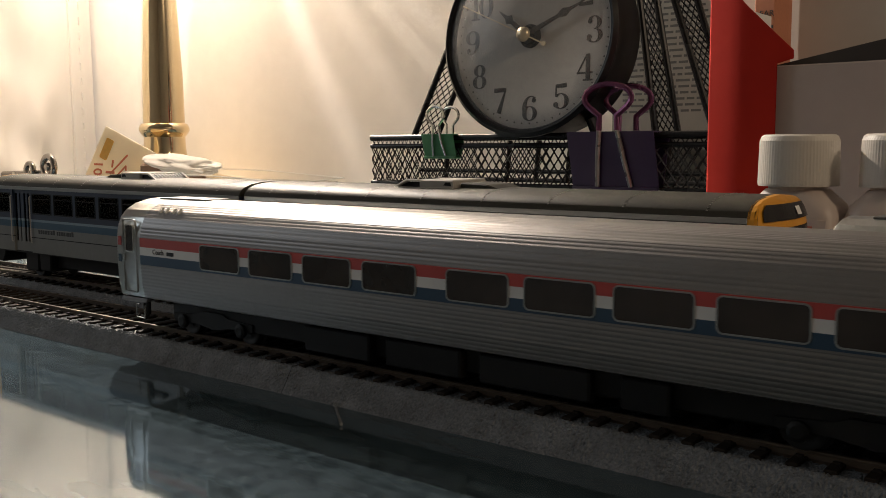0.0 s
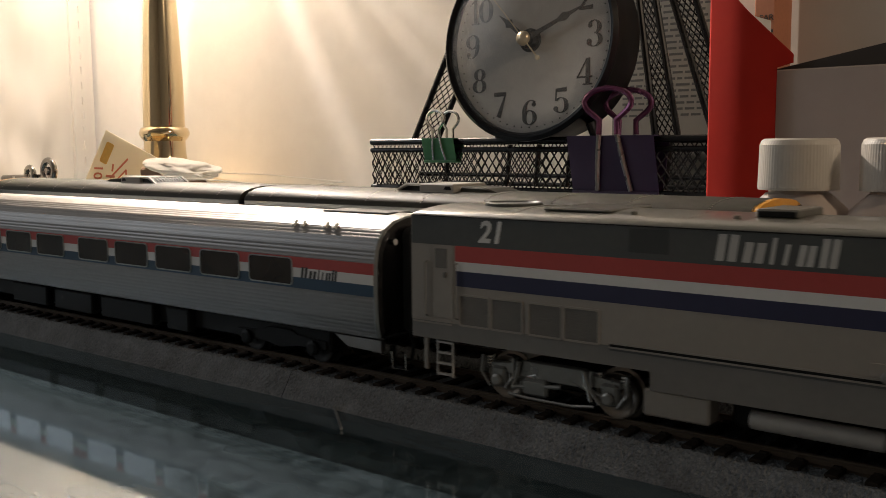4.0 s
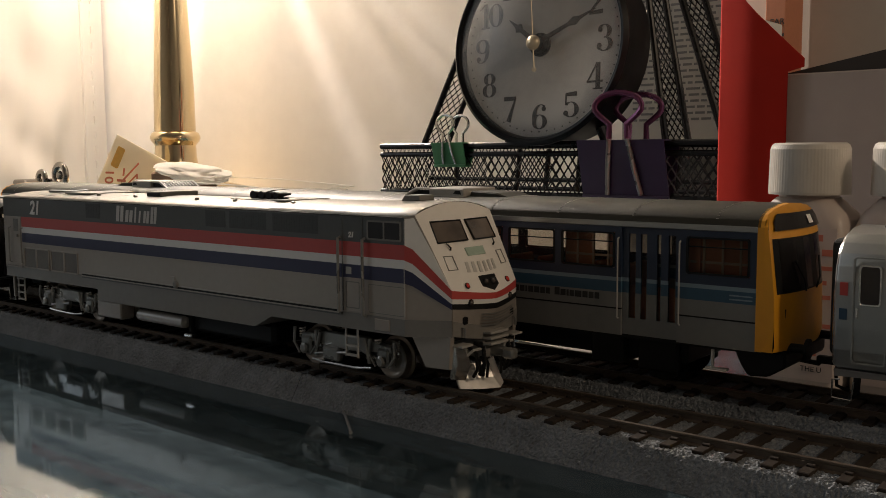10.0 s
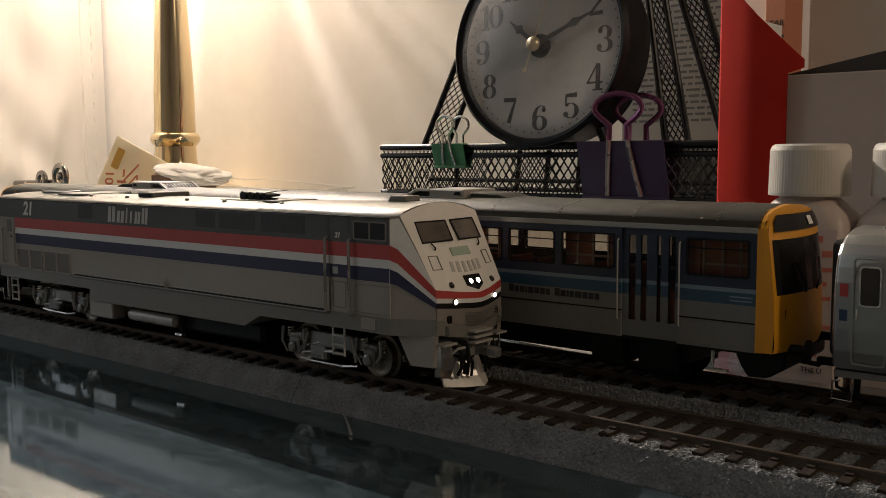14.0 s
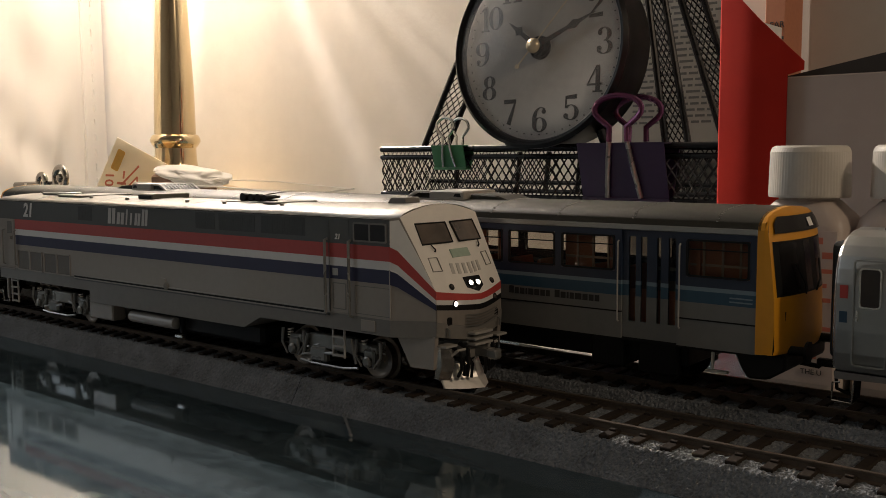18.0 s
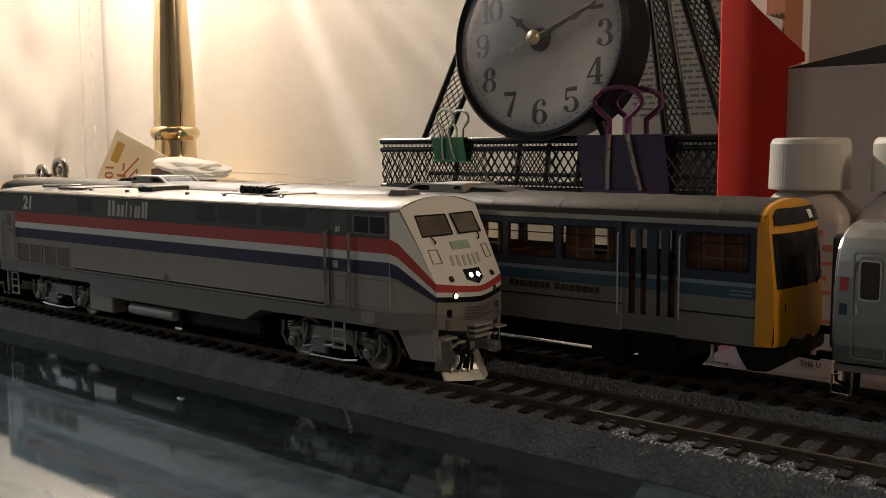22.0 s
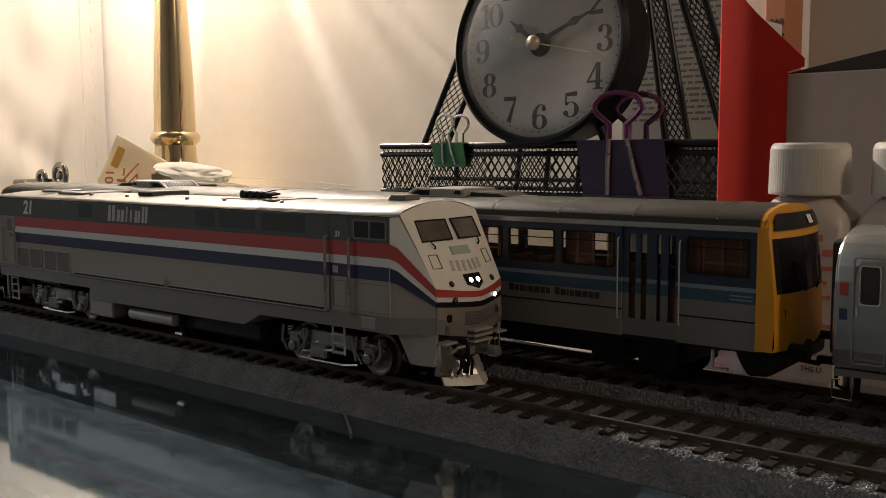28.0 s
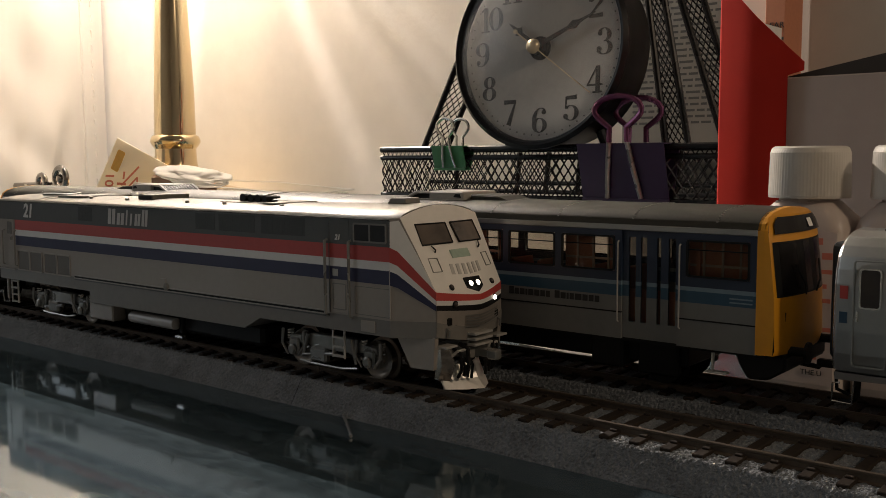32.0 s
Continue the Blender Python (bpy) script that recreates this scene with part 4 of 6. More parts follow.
def coach(name_label, place, group=""):
    co = thing("passenger_coach", name_label, "model coach", place, group=group)
    part("fluted_body", loft([[(x, y, z) for y, z in coach_profile(True)] for x in (15.0, 150, 294.6)]), FLUTE, co, "fluted silver body shell", smooth=False)
    for sgn, x0, x1 in ((1, 0.6, 15.2), (-1, 295.9, 294.4)):
        secs = [(x0 + sgn * 0.0, 0.8), (x0 + sgn * 0.4, 0.25), (x0 + sgn * 0.9, 0.02), (x1, 0.0)]
        part("vestibule_end", loft([[(x, y, z) for y, z in coach_profile(False, sh)] for x, sh in secs]), SILVER, co, "plain silver vestibule end", smooth=True)
        part("end_ring", loft([[(x, y, z) for y, z in coach_profile(False, sh)] for x, sh in ((x0 - sgn * 0.5, 1.6), (x0, 0.6), (x0 + sgn * 0.4, 0.4))]), CHROME if sgn > 0 else BLACKGLOSS, co)
        a, b = sorted((x0 - sgn * 3.6, x0 - sgn * 0.4))
        part("diaphragm", slab(rounded(17, 29, 2.0, cx=0, cy=27.5), a, b, "yz", bevel=0.4), RUBBER, co, "black rubber gangway diaphragm")
        a, b = sorted((x0 - sgn * 9.0, x0 - sgn * 0.2))
        part("coupler", box(a, b, -1.1, 1.1, 8.8, 10.8, 0.3), BLACK, co)
        part("end_lamp", lathe([(0.9, 0), (0.9, 0.8)], 12, axis="x", at=(x0 - sgn * 0.9, -12.5, 38.5)), CHROME, co)
        part("wire_loop", tube([(x0 - sgn * 0.5, -9.5, 7.4), (x0 - sgn * 2.2, -9.5, 7.2), (x0 - sgn * 2.4, -9.5, 2.6), (x0 + sgn * 2.4, -9.5, 2.4), (x0 + sgn * 2.8, -9.5, 7.2)], 0.28, 6), CHROME, co)
        part("hook", tube([(x0 + sgn * 3.4, -8.5, 8.6), (x0 + sgn * 3.2, -8.5, 4.2), (x0 + sgn * 1.6, -8.5, 2.6), (x0 - sgn * 1.0, -8.5, 2.8)], [0.9, 0.9, 0.7, 0.5], 8), BLACK, co)
        part("air_hose", tube([(x0 - sgn * 1, -6, 12), (x0 - sgn * 2.5, -6.3, 9), (x0 - sgn * 2.0, -6.5, 5), (x0 + sgn * 1, -6.5, 4.0)], 0.5, 6), BLACK, co)
    for s in (-1, 1):
        ya, yb = sorted((s * 18.2, s * 18.56))
        part("red_stripe", box(15, 294.6, ya, yb, 29.7, 32.8), RED, co)
        part("white_stripe", box(15, 294.6, ya, yb, 26.9, 29.7), WHITE, co)
        part("blue_stripe", box(15, 294.6, ya, yb, 23.7, 26.9), CBLUE, co)
        for x in COACH_WINDOWS:
            w = part("window", ringslab(rounded(19.4, 8.2, 1.4, cx=x + 9.4, cy=28.4), rounded(18.7, 7.5, 1.1, cx=x + 9.4, cy=28.4), s * 18.3, s * 18.85), SILVER, co)
            part("pane", slab(rounded(18.7, 7.5, 1.1, cx=x + 9.4, cy=28.4), s * 18.3, s * 18.66), COACHPANE, w, "dark brown tinted pane")
        for x in (4.9,):
            d = part("vestibule_door", ringslab(rounded(7.8, 25.4, 1.0, cx=x + 3.9, cy=26.3), rounded(7.1, 24.7, 0.8, cx=x + 3.9, cy=26.3), s * 18.0, s * 18.6), SILVER, co)
            part("door_window_frame", ringslab(rounded(5.0, 9.6, 0.9, cx=x + 3.9, cy=32.4), rounded(4.2, 8.8, 0.7, cx=x + 3.9, cy=32.4), s * 17.8, s * 18.6), CHROME, d)
            part("pane", slab(rounded(4.3, 8.9, 0.7, cx=x + 3.9, cy=32.4), s * 17.6, s * 18.42), COACHPANE, d)
            part("door_handle", box(x + 0.9, x + 1.4, *sorted((s * 18.3, s * 18.9)), 24.5, 27.0), CHROME, d)
        e0 = (2.0, 3.8)
        part("red_patch", box(*e0, *sorted((s * 17.9, s * 18.52)), 29.7, 32.8), RED, co)
        part("blue_patch", box(*e0, *sorted((s * 17.9, s * 18.52)), 23.9, 26.6), CBLUE, co)
        part("destination_plate", slab(rounded(4.0, 1.3, 0.5, cx=32.0, cy=28.2), s * 18.4, s * 18.66), BLACK, co)
        if s < 0:
            part("class_word", moved(text_bm("Coach", 2.4), at(25.4, -18.62, 28.4)), INK, co)
        for k, (w2, h) in enumerate(((3.2, 3.1), (3.4, 2.2), (1.3, 2.9), (1.5, 2.2), (2.3, 2.2), (2.4, 3.1))):
            x = 266.2 + (0, 3.4, 7.0, 8.5, 10.1, 12.5)[k]
            for e in range(2 if w2 > 2 else 1):
                xa = x + e * w2 * 0.48
                part("lettering_bar", slab([(xa, 26.9), (xa + w2 * 0.28 + 0.1, 26.9), (xa + w2 * 0.28 + 0.6, 26.9 + h), (xa + 0.5, 26.9 + h)], *sorted((s * 18.4, s * 18.64))), INK, co)
        part("end_skirt", slab([(0.9, 11.6), (16, 11.6), (14.6, 10.2), (0.9, 9.8)], *sorted((s * 15.0, s * 16.8))), FLUTE, co)
        part("end_skirt", slab([(278, 11.6), (295.6, 11.6), (295.6, 8.2), (283, 8.6)], *sorted((s * 15.0, s * 16.8))), FLUTE, co)
    part("underframe", box(24, 272, -12.5, 12.5, 4.6, 11.6, 0.6), BLACK, co)
    for x0, x1 in ((92, 118), (124, 150), (156, 188), (196, 208)):
        for s in (-1, 1):
            part("equipment_box", box(x0, x1, *sorted((s * 12.0, s * 15.4)), 3.4, 11.0, 0.5), BLACK, co)
    wheels = []
    for xc in (46.0, 250.5):
        wheels += [wheelset(co, xc - 14.9, 5.25, m=BLACK), wheelset(co, xc + 14.9, 5.25, m=BLACK)]
        tk = part("truck", box(xc - 11, xc + 11, -7, 7, 4, 10.4, 0.5), BLACK, co, "black coach truck")
        for s in (-1, 1):
            part("side_frame", slab([(xc - 20, 5.0), (xc - 20, 7.6), (xc - 8, 8.0), (xc - 5, 9.6), (xc + 5, 9.6), (xc + 8, 8.0), (xc + 20, 7.6), (xc + 20, 5.0), (xc + 8, 5.2), (xc, 3.6), (xc - 8, 5.2)], *sorted((s * 11.2, s * 13.2)), bevel=0.2), BLACK, tk)
            for dx in (-14.9, 14.9):
                part("axle_box", lathe([(2.3, s * 13.0), (2.3, s * 14.2), (1.4, s * 14.6)], 14, axis="y", at=(xc + dx, 0, 5.2)), BLACK, tk)
    for x in (22.0, 25.0, 29.0, 32.0, 259.6, 263.4, 272.8, 276.6):
        for s in (-1, 1):
            part("roof_vent", moved(box(-0.55, 0.55, -1.2, 1.2, 0, 0.6, 0.2), at(x, s * 14.0, 41.9, s * -45, 0, 0)), PLOWM, co)
    part("roof_walk", box(8, 34, -5, 5, 45.1, 45.7, 0.15), DGREY, co)
    part("roof_walk", box(262, 288, -5, 5, 45.1, 45.7, 0.15), DGREY, co)
    return co, wheels


COACHPANE = mat("dark_brown_coach_pane", (0.034, 0.024, 0.019), 0.08, vary=0.5, grain=60, big=40, spec=0.6)
# ---------------------------------------------------------------- railcar; x = 0 at its rear end, nose at 203 mm
RC_WINDOWS = ((8, 22.5), (44.5, 60.0), (62.4, 77.9), (80.3, 95.8), (98.4, 114.9), (117.1, 133.5), (135.7, 152.9), (174.0, 191.1))
RC_DOORS = ((24.5, 41.5), (155.0, 171.6))


def rc_front(level_z):
    """Forward reach of the cab front at a height: at the corner and in the middle."""
    zs = [(13.5, 197.2, 200.4), (15, 197.8, 200.7), (28, 197.4, 200.3), (42, 195.8, 198.4), (45, 195.3, 197.8), (48.2, 194.6, 196.4), (49.6, 193.0, 194.6)]
    for (z0, a0, b0), (z1, a1, b1) in zip(zs, zs[1:]):
        if level_z <= z1:
            u = max(0, (level_z - z0) / (z1 - z0))
            return a0 + (a1 - a0) * u, b0 + (b1 - b0) * u
    return zs[-1][1], zs[-1][2]


def rc_row(z, hw, out=0.0, n=8):
    a, b = rc_front(z)
    full = 18.4 if z <= 45 else 18.4 - (z - 45) * 0.94
    return [(b + (a - b) * min(1.0, abs(i / n * hw) / full) ** 2.2 + out, i / n * hw, z) for i in range(-n, n + 1)]


def railcar(label, place, turn=0):
    rc = thing("railcar", label, "model railcar", place, turn, group="railcar set")
    ends = 193.0
    for s in (-1, 1):
        def strip(name, x0, x1, z0, z1, m, y_out, thick=1.0, label=""):
            return part(name, box(x0, x1, *sorted((s * (18.5 - thick), s * (18.5 + y_out))), z0, z1), m, rc, label)
        solids, x = [], 0.5
        openings = sorted(RC_DOORS)
        for a, b in openings + [(ends, ends)]:
            solids.append((x, a))
            x = b
        for a, b in solids:
            strip("lower_panel", a, b, 13.3, 20.5, PGREY, -0.15)
            strip("body_line", a, b, 20.5, 20.9, BLACK, -0.05)
            strip("grey_panel", a, b, 20.9, 25.2, PGREY, 0.0)
            strip("blue_stripe", a, b, 25.2, 28.3, PMID, 0.0)
            strip("pale_stripe", a, b, 28.3, 29.4, PLIGHT, 0.0)
            strip("waist_panel", a, b, 29.4, 31.9, PBLUE, 0.0)
            strip("cant_panel", a, b, 41.8, 43.4, PBLUE, 0.0)
            cuts = [(p, q) for p, q in RC_WINDOWS if a <= p < b]
            x = a
            for p, q in cuts + [(b, b)]:
                if p - x > 0.1:
                    strip("pillar", x, p, 31.9, 41.8, PBLUE, 0.0)
                x = q
            for p, q in cuts:
                w = part("window_frame", ringslab(rounded(q - p, 9.9, 0.8, cx=(p + q) / 2, cy=36.85), rounded(q - p - 1.0, 8.9, 0.6, cx=(p + q) / 2, cy=36.85), s * 18.2, s * 18.7), BLACK, rc)
                part("pane", box(p + 0.4, q - 0.4, *sorted((s * 18.0, s * 18.3)), 32.2, 41.5), PANE, w)
                part("vent_bar", box(p + 0.6, q - 0.6, *sorted((s * 18.2, s * 18.6)), 39.0, 39.3), BLACK, w)
        part("cantrail", box(0.5, ends, *sorted((s * 17.4, s * 18.75)), 43.4, 45.0, 0.2), SILVER, rc)
        for a, b in RC_DOORS:
            d = part("door", box(a, b, *sorted((s * 16.9, s * 17.6)), 13.6, 18.2), PGREY, rc, "four-leaf folding doors with tall narrow glass")
            w = b - a
            for p, q in ((0, 0.11), (0.24, 0.33), (0.44, 0.62), (0.69, 0.82), (0.95, 1)):
                for z0, z1, m in ((18.2, 25.2, PGREY), (25.2, 28.3, PMID), (28.3, 29.4, PLIGHT), (29.4, 43.4, PBLUE)):
                    part("leaf_post", box(a + p * w, a + q * w, *sorted((s * 16.9, s * 17.7)), z0, z1), m, d)
            for p, q in ((0.11, 0.24), (0.33, 0.44), (0.62, 0.69), (0.82, 0.95)):
                part("door_glass", box(a + p * w, a + q * w, *sorted((s * 17.1, s * 17.4)), 18.2, 41.6), PANE, d)
                part("door_head", box(a + p * w, a + q * w, *sorted((s * 16.9, s * 17.7)), 41.6, 43.4), PBLUE, d)
            for x in (a - 0.8, b + 0.8):
                part("door_handrail", tube([(x, s * 18.6, 18), (x, s * 19.2, 18.4), (x, s * 19.2, 40), (x, s * 18.6, 40.4)], 0.25, 6), LADDERM, rc)
        # plain bars for the operator's name
        x = 117.4
        for k, w2 in enumerate((1.7, 1.5, 1.7, 0.7, 1.8, 1.8, 1.6, 1.4, 0, 1.7, 1.7, 0.7, 1.4, 2.2, 1.7, 1.6, 1.5)):
            if w2:
                h = 2.2 if k in (0, 9) else 1.8
                strip("lettering_bar", x, x + w2, 22.8, 22.8 + h, LETTERM, 0.06)
            x += (w2 or 1.0) + 0.32
        for z in (26.0, 27.0):
            strip("number_bar", 186, 192, z, z + 0.35, PLIGHT, 0.06)
    prof = [(-18.6, 44.8), (-17.8, 46.6), (-16, 48.0), (-12.5, 49.2), (-7, 49.9), (0, 50.2)]
    prof = prof + [(-a, b) for a, b in prof[-2::-1]]
    part("roof", loft([[(x, y, z) for y, z in prof] for x in (0.2, 60, 120, ends + 0.6)]), PROOF, rc, "grey ribbed roof with rivet rows", smooth=True)
    rivet = None
    for x in (14, 38, 62, 86, 110, 134, 158, 182):
        bm = bmesh.new()
        for (a, b), (c, d) in zip(prof, prof[1:]):
            n = max(1, int(math.hypot(c - a, d - b) / 1.0))
            for i in range(n):
                u = i / n
                y, z = a + (c - a) * u, b + (d - b) * u
                box(x - 0.25, x + 0.25, y - 0.16, y + 0.16, z - 0.1, z + 0.1, bm=bm)
        part("riveted_seam", bm, PODM, rc)
    pod = part("roof_pod", slab([(78, 49.2), (93, 49.2), (92.4, 52.4), (78, 52.4)], -9, 9, bevel=0.4), PODM, rc, "pale grey roof pod")
    for s in (-1, 1):
        part("pod_slot", slab([(88.4, 50.6), (91.6, 50.4), (91.2, 51.6), (89.2, 51.6)], *sorted((s * 8.8, s * 9.06))), BLACK, pod)
        part("pod_rail", slab([(66, 49.3), (67.6, 49.3), (72.4, 51.8), (78.2, 51.8), (78.2, 52.4), (72, 52.4)], *sorted((s * 7.8, s * 9.0)), bevel=0.15), PODM, pod)
        part("pod_lip", box(68, 92.4, *sorted((s * 8.6, s * 9.5)), 49.2, 49.9, 0.15), PODM, pod)
    part("pod_grille", slab([(67.6, 49.6), (78.2, 49.6), (78.2, 51.5), (72.4, 51.5)], -7.7, 7.7), BLACK, pod)
    for k in range(9):
        part("pod_bar", tube([(69.0, -7 + k * 1.75, 50.4), (72.6, -7 + k * 1.75, 52.0), (78.2, -7 + k * 1.75, 52.0)], 0.22, 5), PODM, pod)
    part("pod_hood", slab([(93.2, 49.4), (110, 49.4), (104, 51.2), (94, 51.6)], -7, 7, bevel=0.4), PROOF, rc)
    part("end_wall", box(0.3, 1.3, -18.2, 18.2, 13.3, 45.2), PBLUE, rc)
    part("gangway", box(-2.2, 0.6, -7, 7, 13, 42, 0.6), RUBBER, rc)
    part("floor_pan", box(0.6, 195, -17.4, 17.4, 12.6, 14.2), BLACK, rc)
    for k in range(17):
        x = 6 + k * 10.6
        if any(a - 3 < x < b + 3 for a, b in RC_DOORS):
            continue
        for s in (-1, 1):
            part("seat", slab([(x, 20), (x + 7, 20), (x + 7, 22), (x + 2.0, 22.4), (x + 1.4, 30.5), (x, 30.5)], *sorted((s * 4.5, s * 16.5)), bevel=0.4), SEAT, rc)
    for a, b in RC_WINDOWS:
        if a == 117.1:
            continue
        part("interior_panel", box(a - 0.6, a + (b - a) * 0.52, -15.5, -14.7, 20, 42.5, 0.2), SEAT, rc)
        part("interior_panel", box(a + (b - a) * 0.80, b + 0.6, -15.5, -14.7, 20, 42.5, 0.2), SEAT, rc)
        part("interior_rail", box(a, b, -15.9, -15.5, 34.6, 35.2), CREAMP, rc)
        for k in (0.22, 0.52, 0.80):
            part("interior_post", box(a + (b - a) * k - 0.25, a + (b - a) * k + 0.25, -16.0, -15.5, 20, 42.5), CREAMP, rc)
    for a, b in RC_DOORS:
        part("interior_panel", box(a, b, -15.2, -14.4, 14.2, 27.0, 0.2), SEAT, rc)
    part("interior_panel", box(182.5, 188.5, -14.6, -13.8, 20, 42.5, 0.2), SEAT, rc)
    part("bulkhead", box(172.2, 173.4, -16.5, 16.5, 14, 43), CREAMP, rc)
    part("cab_bulkhead", box(176, 177, -16.5, 16.5, 14, 41), SEAT, rc)
    part("underframe", box(14, 172, -12, 12, 6.1, 12.8, 0.5), BLACK, rc)
    for x in (26, 164):
        wheelset(rc, x, 5.6, m=BLACK)
        for s in (-1, 1):
            part("axle_guard", box(x - 6, x + 6, *sorted((s * 11.4, s * 14.0)), 3.4, 12.4, 0.6), BLACK, rc)
    for x0, x1 in ((50, 82), (144, 154)):
        part("engine_box", box(x0, x1, -15.5, 15.5, 4.4, 12.8, 0.6), BLACK, rc)
    # cab front
    rows = [rc_row(z, hw) for z, hw in ((13.6, 18.3), (15, 18.45), (28, 18.5), (42, 18.4), (45, 18.1), (48.2, 15.4))]
    part("cab_front", loft(rows, cap=False), YELLOW, rc, "bright yellow cab front", smooth=True)
    bm = loft([[(x, y, z) for y, z in [(-18.55, 13.5), (-18.6, 28), (-18.6, 44.8), (-17.8, 46.6), (-16, 48.0), (-12.5, 49.2), (-7, 49.9), (0, 50.25), (7, 49.9), (12.5, 49.2), (16, 48.0), (17.8, 46.6), (18.6, 44.8), (18.6, 28), (18.55, 13.5)]] for x in (ends - 0.1, 194.6)], cap=False)
    part("cab_hood", bm, YELLOW, rc)
    top = [[(194.6, y, z) for y, z in [(-18.6, 44.8), (-17.8, 46.6), (-16, 48.0), (-12.5, 49.2), (-7, 49.9), (0, 50.25), (7, 49.9), (12.5, 49.2), (16, 48.0), (17.8, 46.6), (18.6, 44.8)]]]
    r3 = rc_row(48.2, 15.4, 0, 5)
    bm = bmesh.new()
    loft([top[0], [(r3[i][0], r3[i][1], r3[i][2] + 0.25) for i in range(11)], [(p[0] + 0.05, p[1], p[2] - 0.1) for p in r3]], bm=bm, cap=False)
    part("cab_brow", bm, YELLOW, rc, smooth=True)
    for s in (-1, 1):
        bm = bmesh.new()
        zz = (13.6, 20, 28, 35, 42, 45, 48.2)
        a = [bm.verts.new((194.5, s * (18.58 if z < 45 else 18.5 if z < 46 else 15.9), z)) for z in zz]
        hws = {13.6: 18.3, 20: 18.47, 28: 18.5, 35: 18.45, 42: 18.4, 45: 18.1, 48.2: 15.4}
        b = [bm.verts.new((rc_front(z)[0], s * hws[z], z)) for z in zz]
        for i in range(len(zz) - 1):
            bm.faces.new((a[i], a[i + 1], b[i + 1], b[i]))
        part("cab_side", bm, YELLOW, rc)
    for a, b in ((-7.3, -2.7), (-1.3, 1.3), (2.7, 7.3)):
        rows = [[p for p in rc_row(z, 17.2, 0.12) if a * 2.2 - 0.4 <= p[1] <= b * 2.2 + 0.4] for z in (28.6, 35, 41.6)]
        if len(rows[0]) > 1:
            part("windscreen", loft(rows, cap=False), BLACKGLOSS, rc, "dark glossy windscreen")
    part("windscreen_surround", loft([rc_row(z, 17.4, 0.06) for z in (28.2, 35, 42.0)], cap=False), BLACK, rc)
    part("destination_box", loft([rc_row(z, hw, 0.55) for z, hw in ((44.0, 16.6), (46.4, 15.8), (48.1, 13.4))], cap=False), BLACKGLOSS, rc, "black destination box")
    part("destination_blind", loft([[p for p in rc_row(z, 15, 0.72, 16) if 2.5 < p[1] < 7.0] for z in (45.0, 47.2)], cap=False), PAPER, rc, "blank white destination blind")
    for s in (-1, 1):
        a, b = rc_front(23)
        part("headlamp_panel", box(195.4, 198.9, s * 12.6 - 1.9, s * 12.6 + 1.9, 21.6, 24.6, 0.4), BLACK, rc)
        part("buffer", lathe([(1.2, 196.2), (1.2, 203.2), (2.8, 203.5), (2.8, 204.2)], 16, axis="x", at=(0, s * 11.5, 14.2)), BLACK, rc)
        part("wiper", tube([(200.5, s * 4, 28.0), (200.7, s * 6, 31), (199.2, s * 9, 36)], 0.25, 5), BLACK, rc)
    part("valance", slab([(186, 13.4), (199.7, 13.4), (199.7, 9.5), (195.2, 6.6), (190, 6.2), (188, 9)], -15.5, 15.5, bevel=0.6), BLACK, rc)
    part("white_step", box(178, 184, -14.6, -12.6, 6.2, 6.9, 0.2), PAPER, rc, "white plastic step")
    part("step_rod", tube([(179.8, -13.6, 6.4), (179.8, -13.6, 11.6)], 0.5, 6), PAPER, rc)
    part("coupling_hook", tube([(198, 0, 9), (203, 0, 8.6), (204.5, 0, 10.5)], 0.7, 6), BLACK, rc)
    return rc


# ---------------------------------------------------------------- things behind the tracks
def diamond_mesh(corner_fn, nu, nv, r=0.42):
    """Expanded-metal mesh over a patch: corner_fn(u, v) gives the place; nu, nv diamonds."""
    bm = bmesh.new()
    for sgn in (1, -1):
        for k in range(-nv, nu + nv + 1):
            pts = []
            for j in range(nv + 1):
                u = k + (j if sgn > 0 else -j)
                if 0 <= u <= nu:
                    pts.append(corner_fn(u / nu, j / nv))
            if len(pts) > 1:
                tube(pts, r, 4, bm=bm)
    return bm


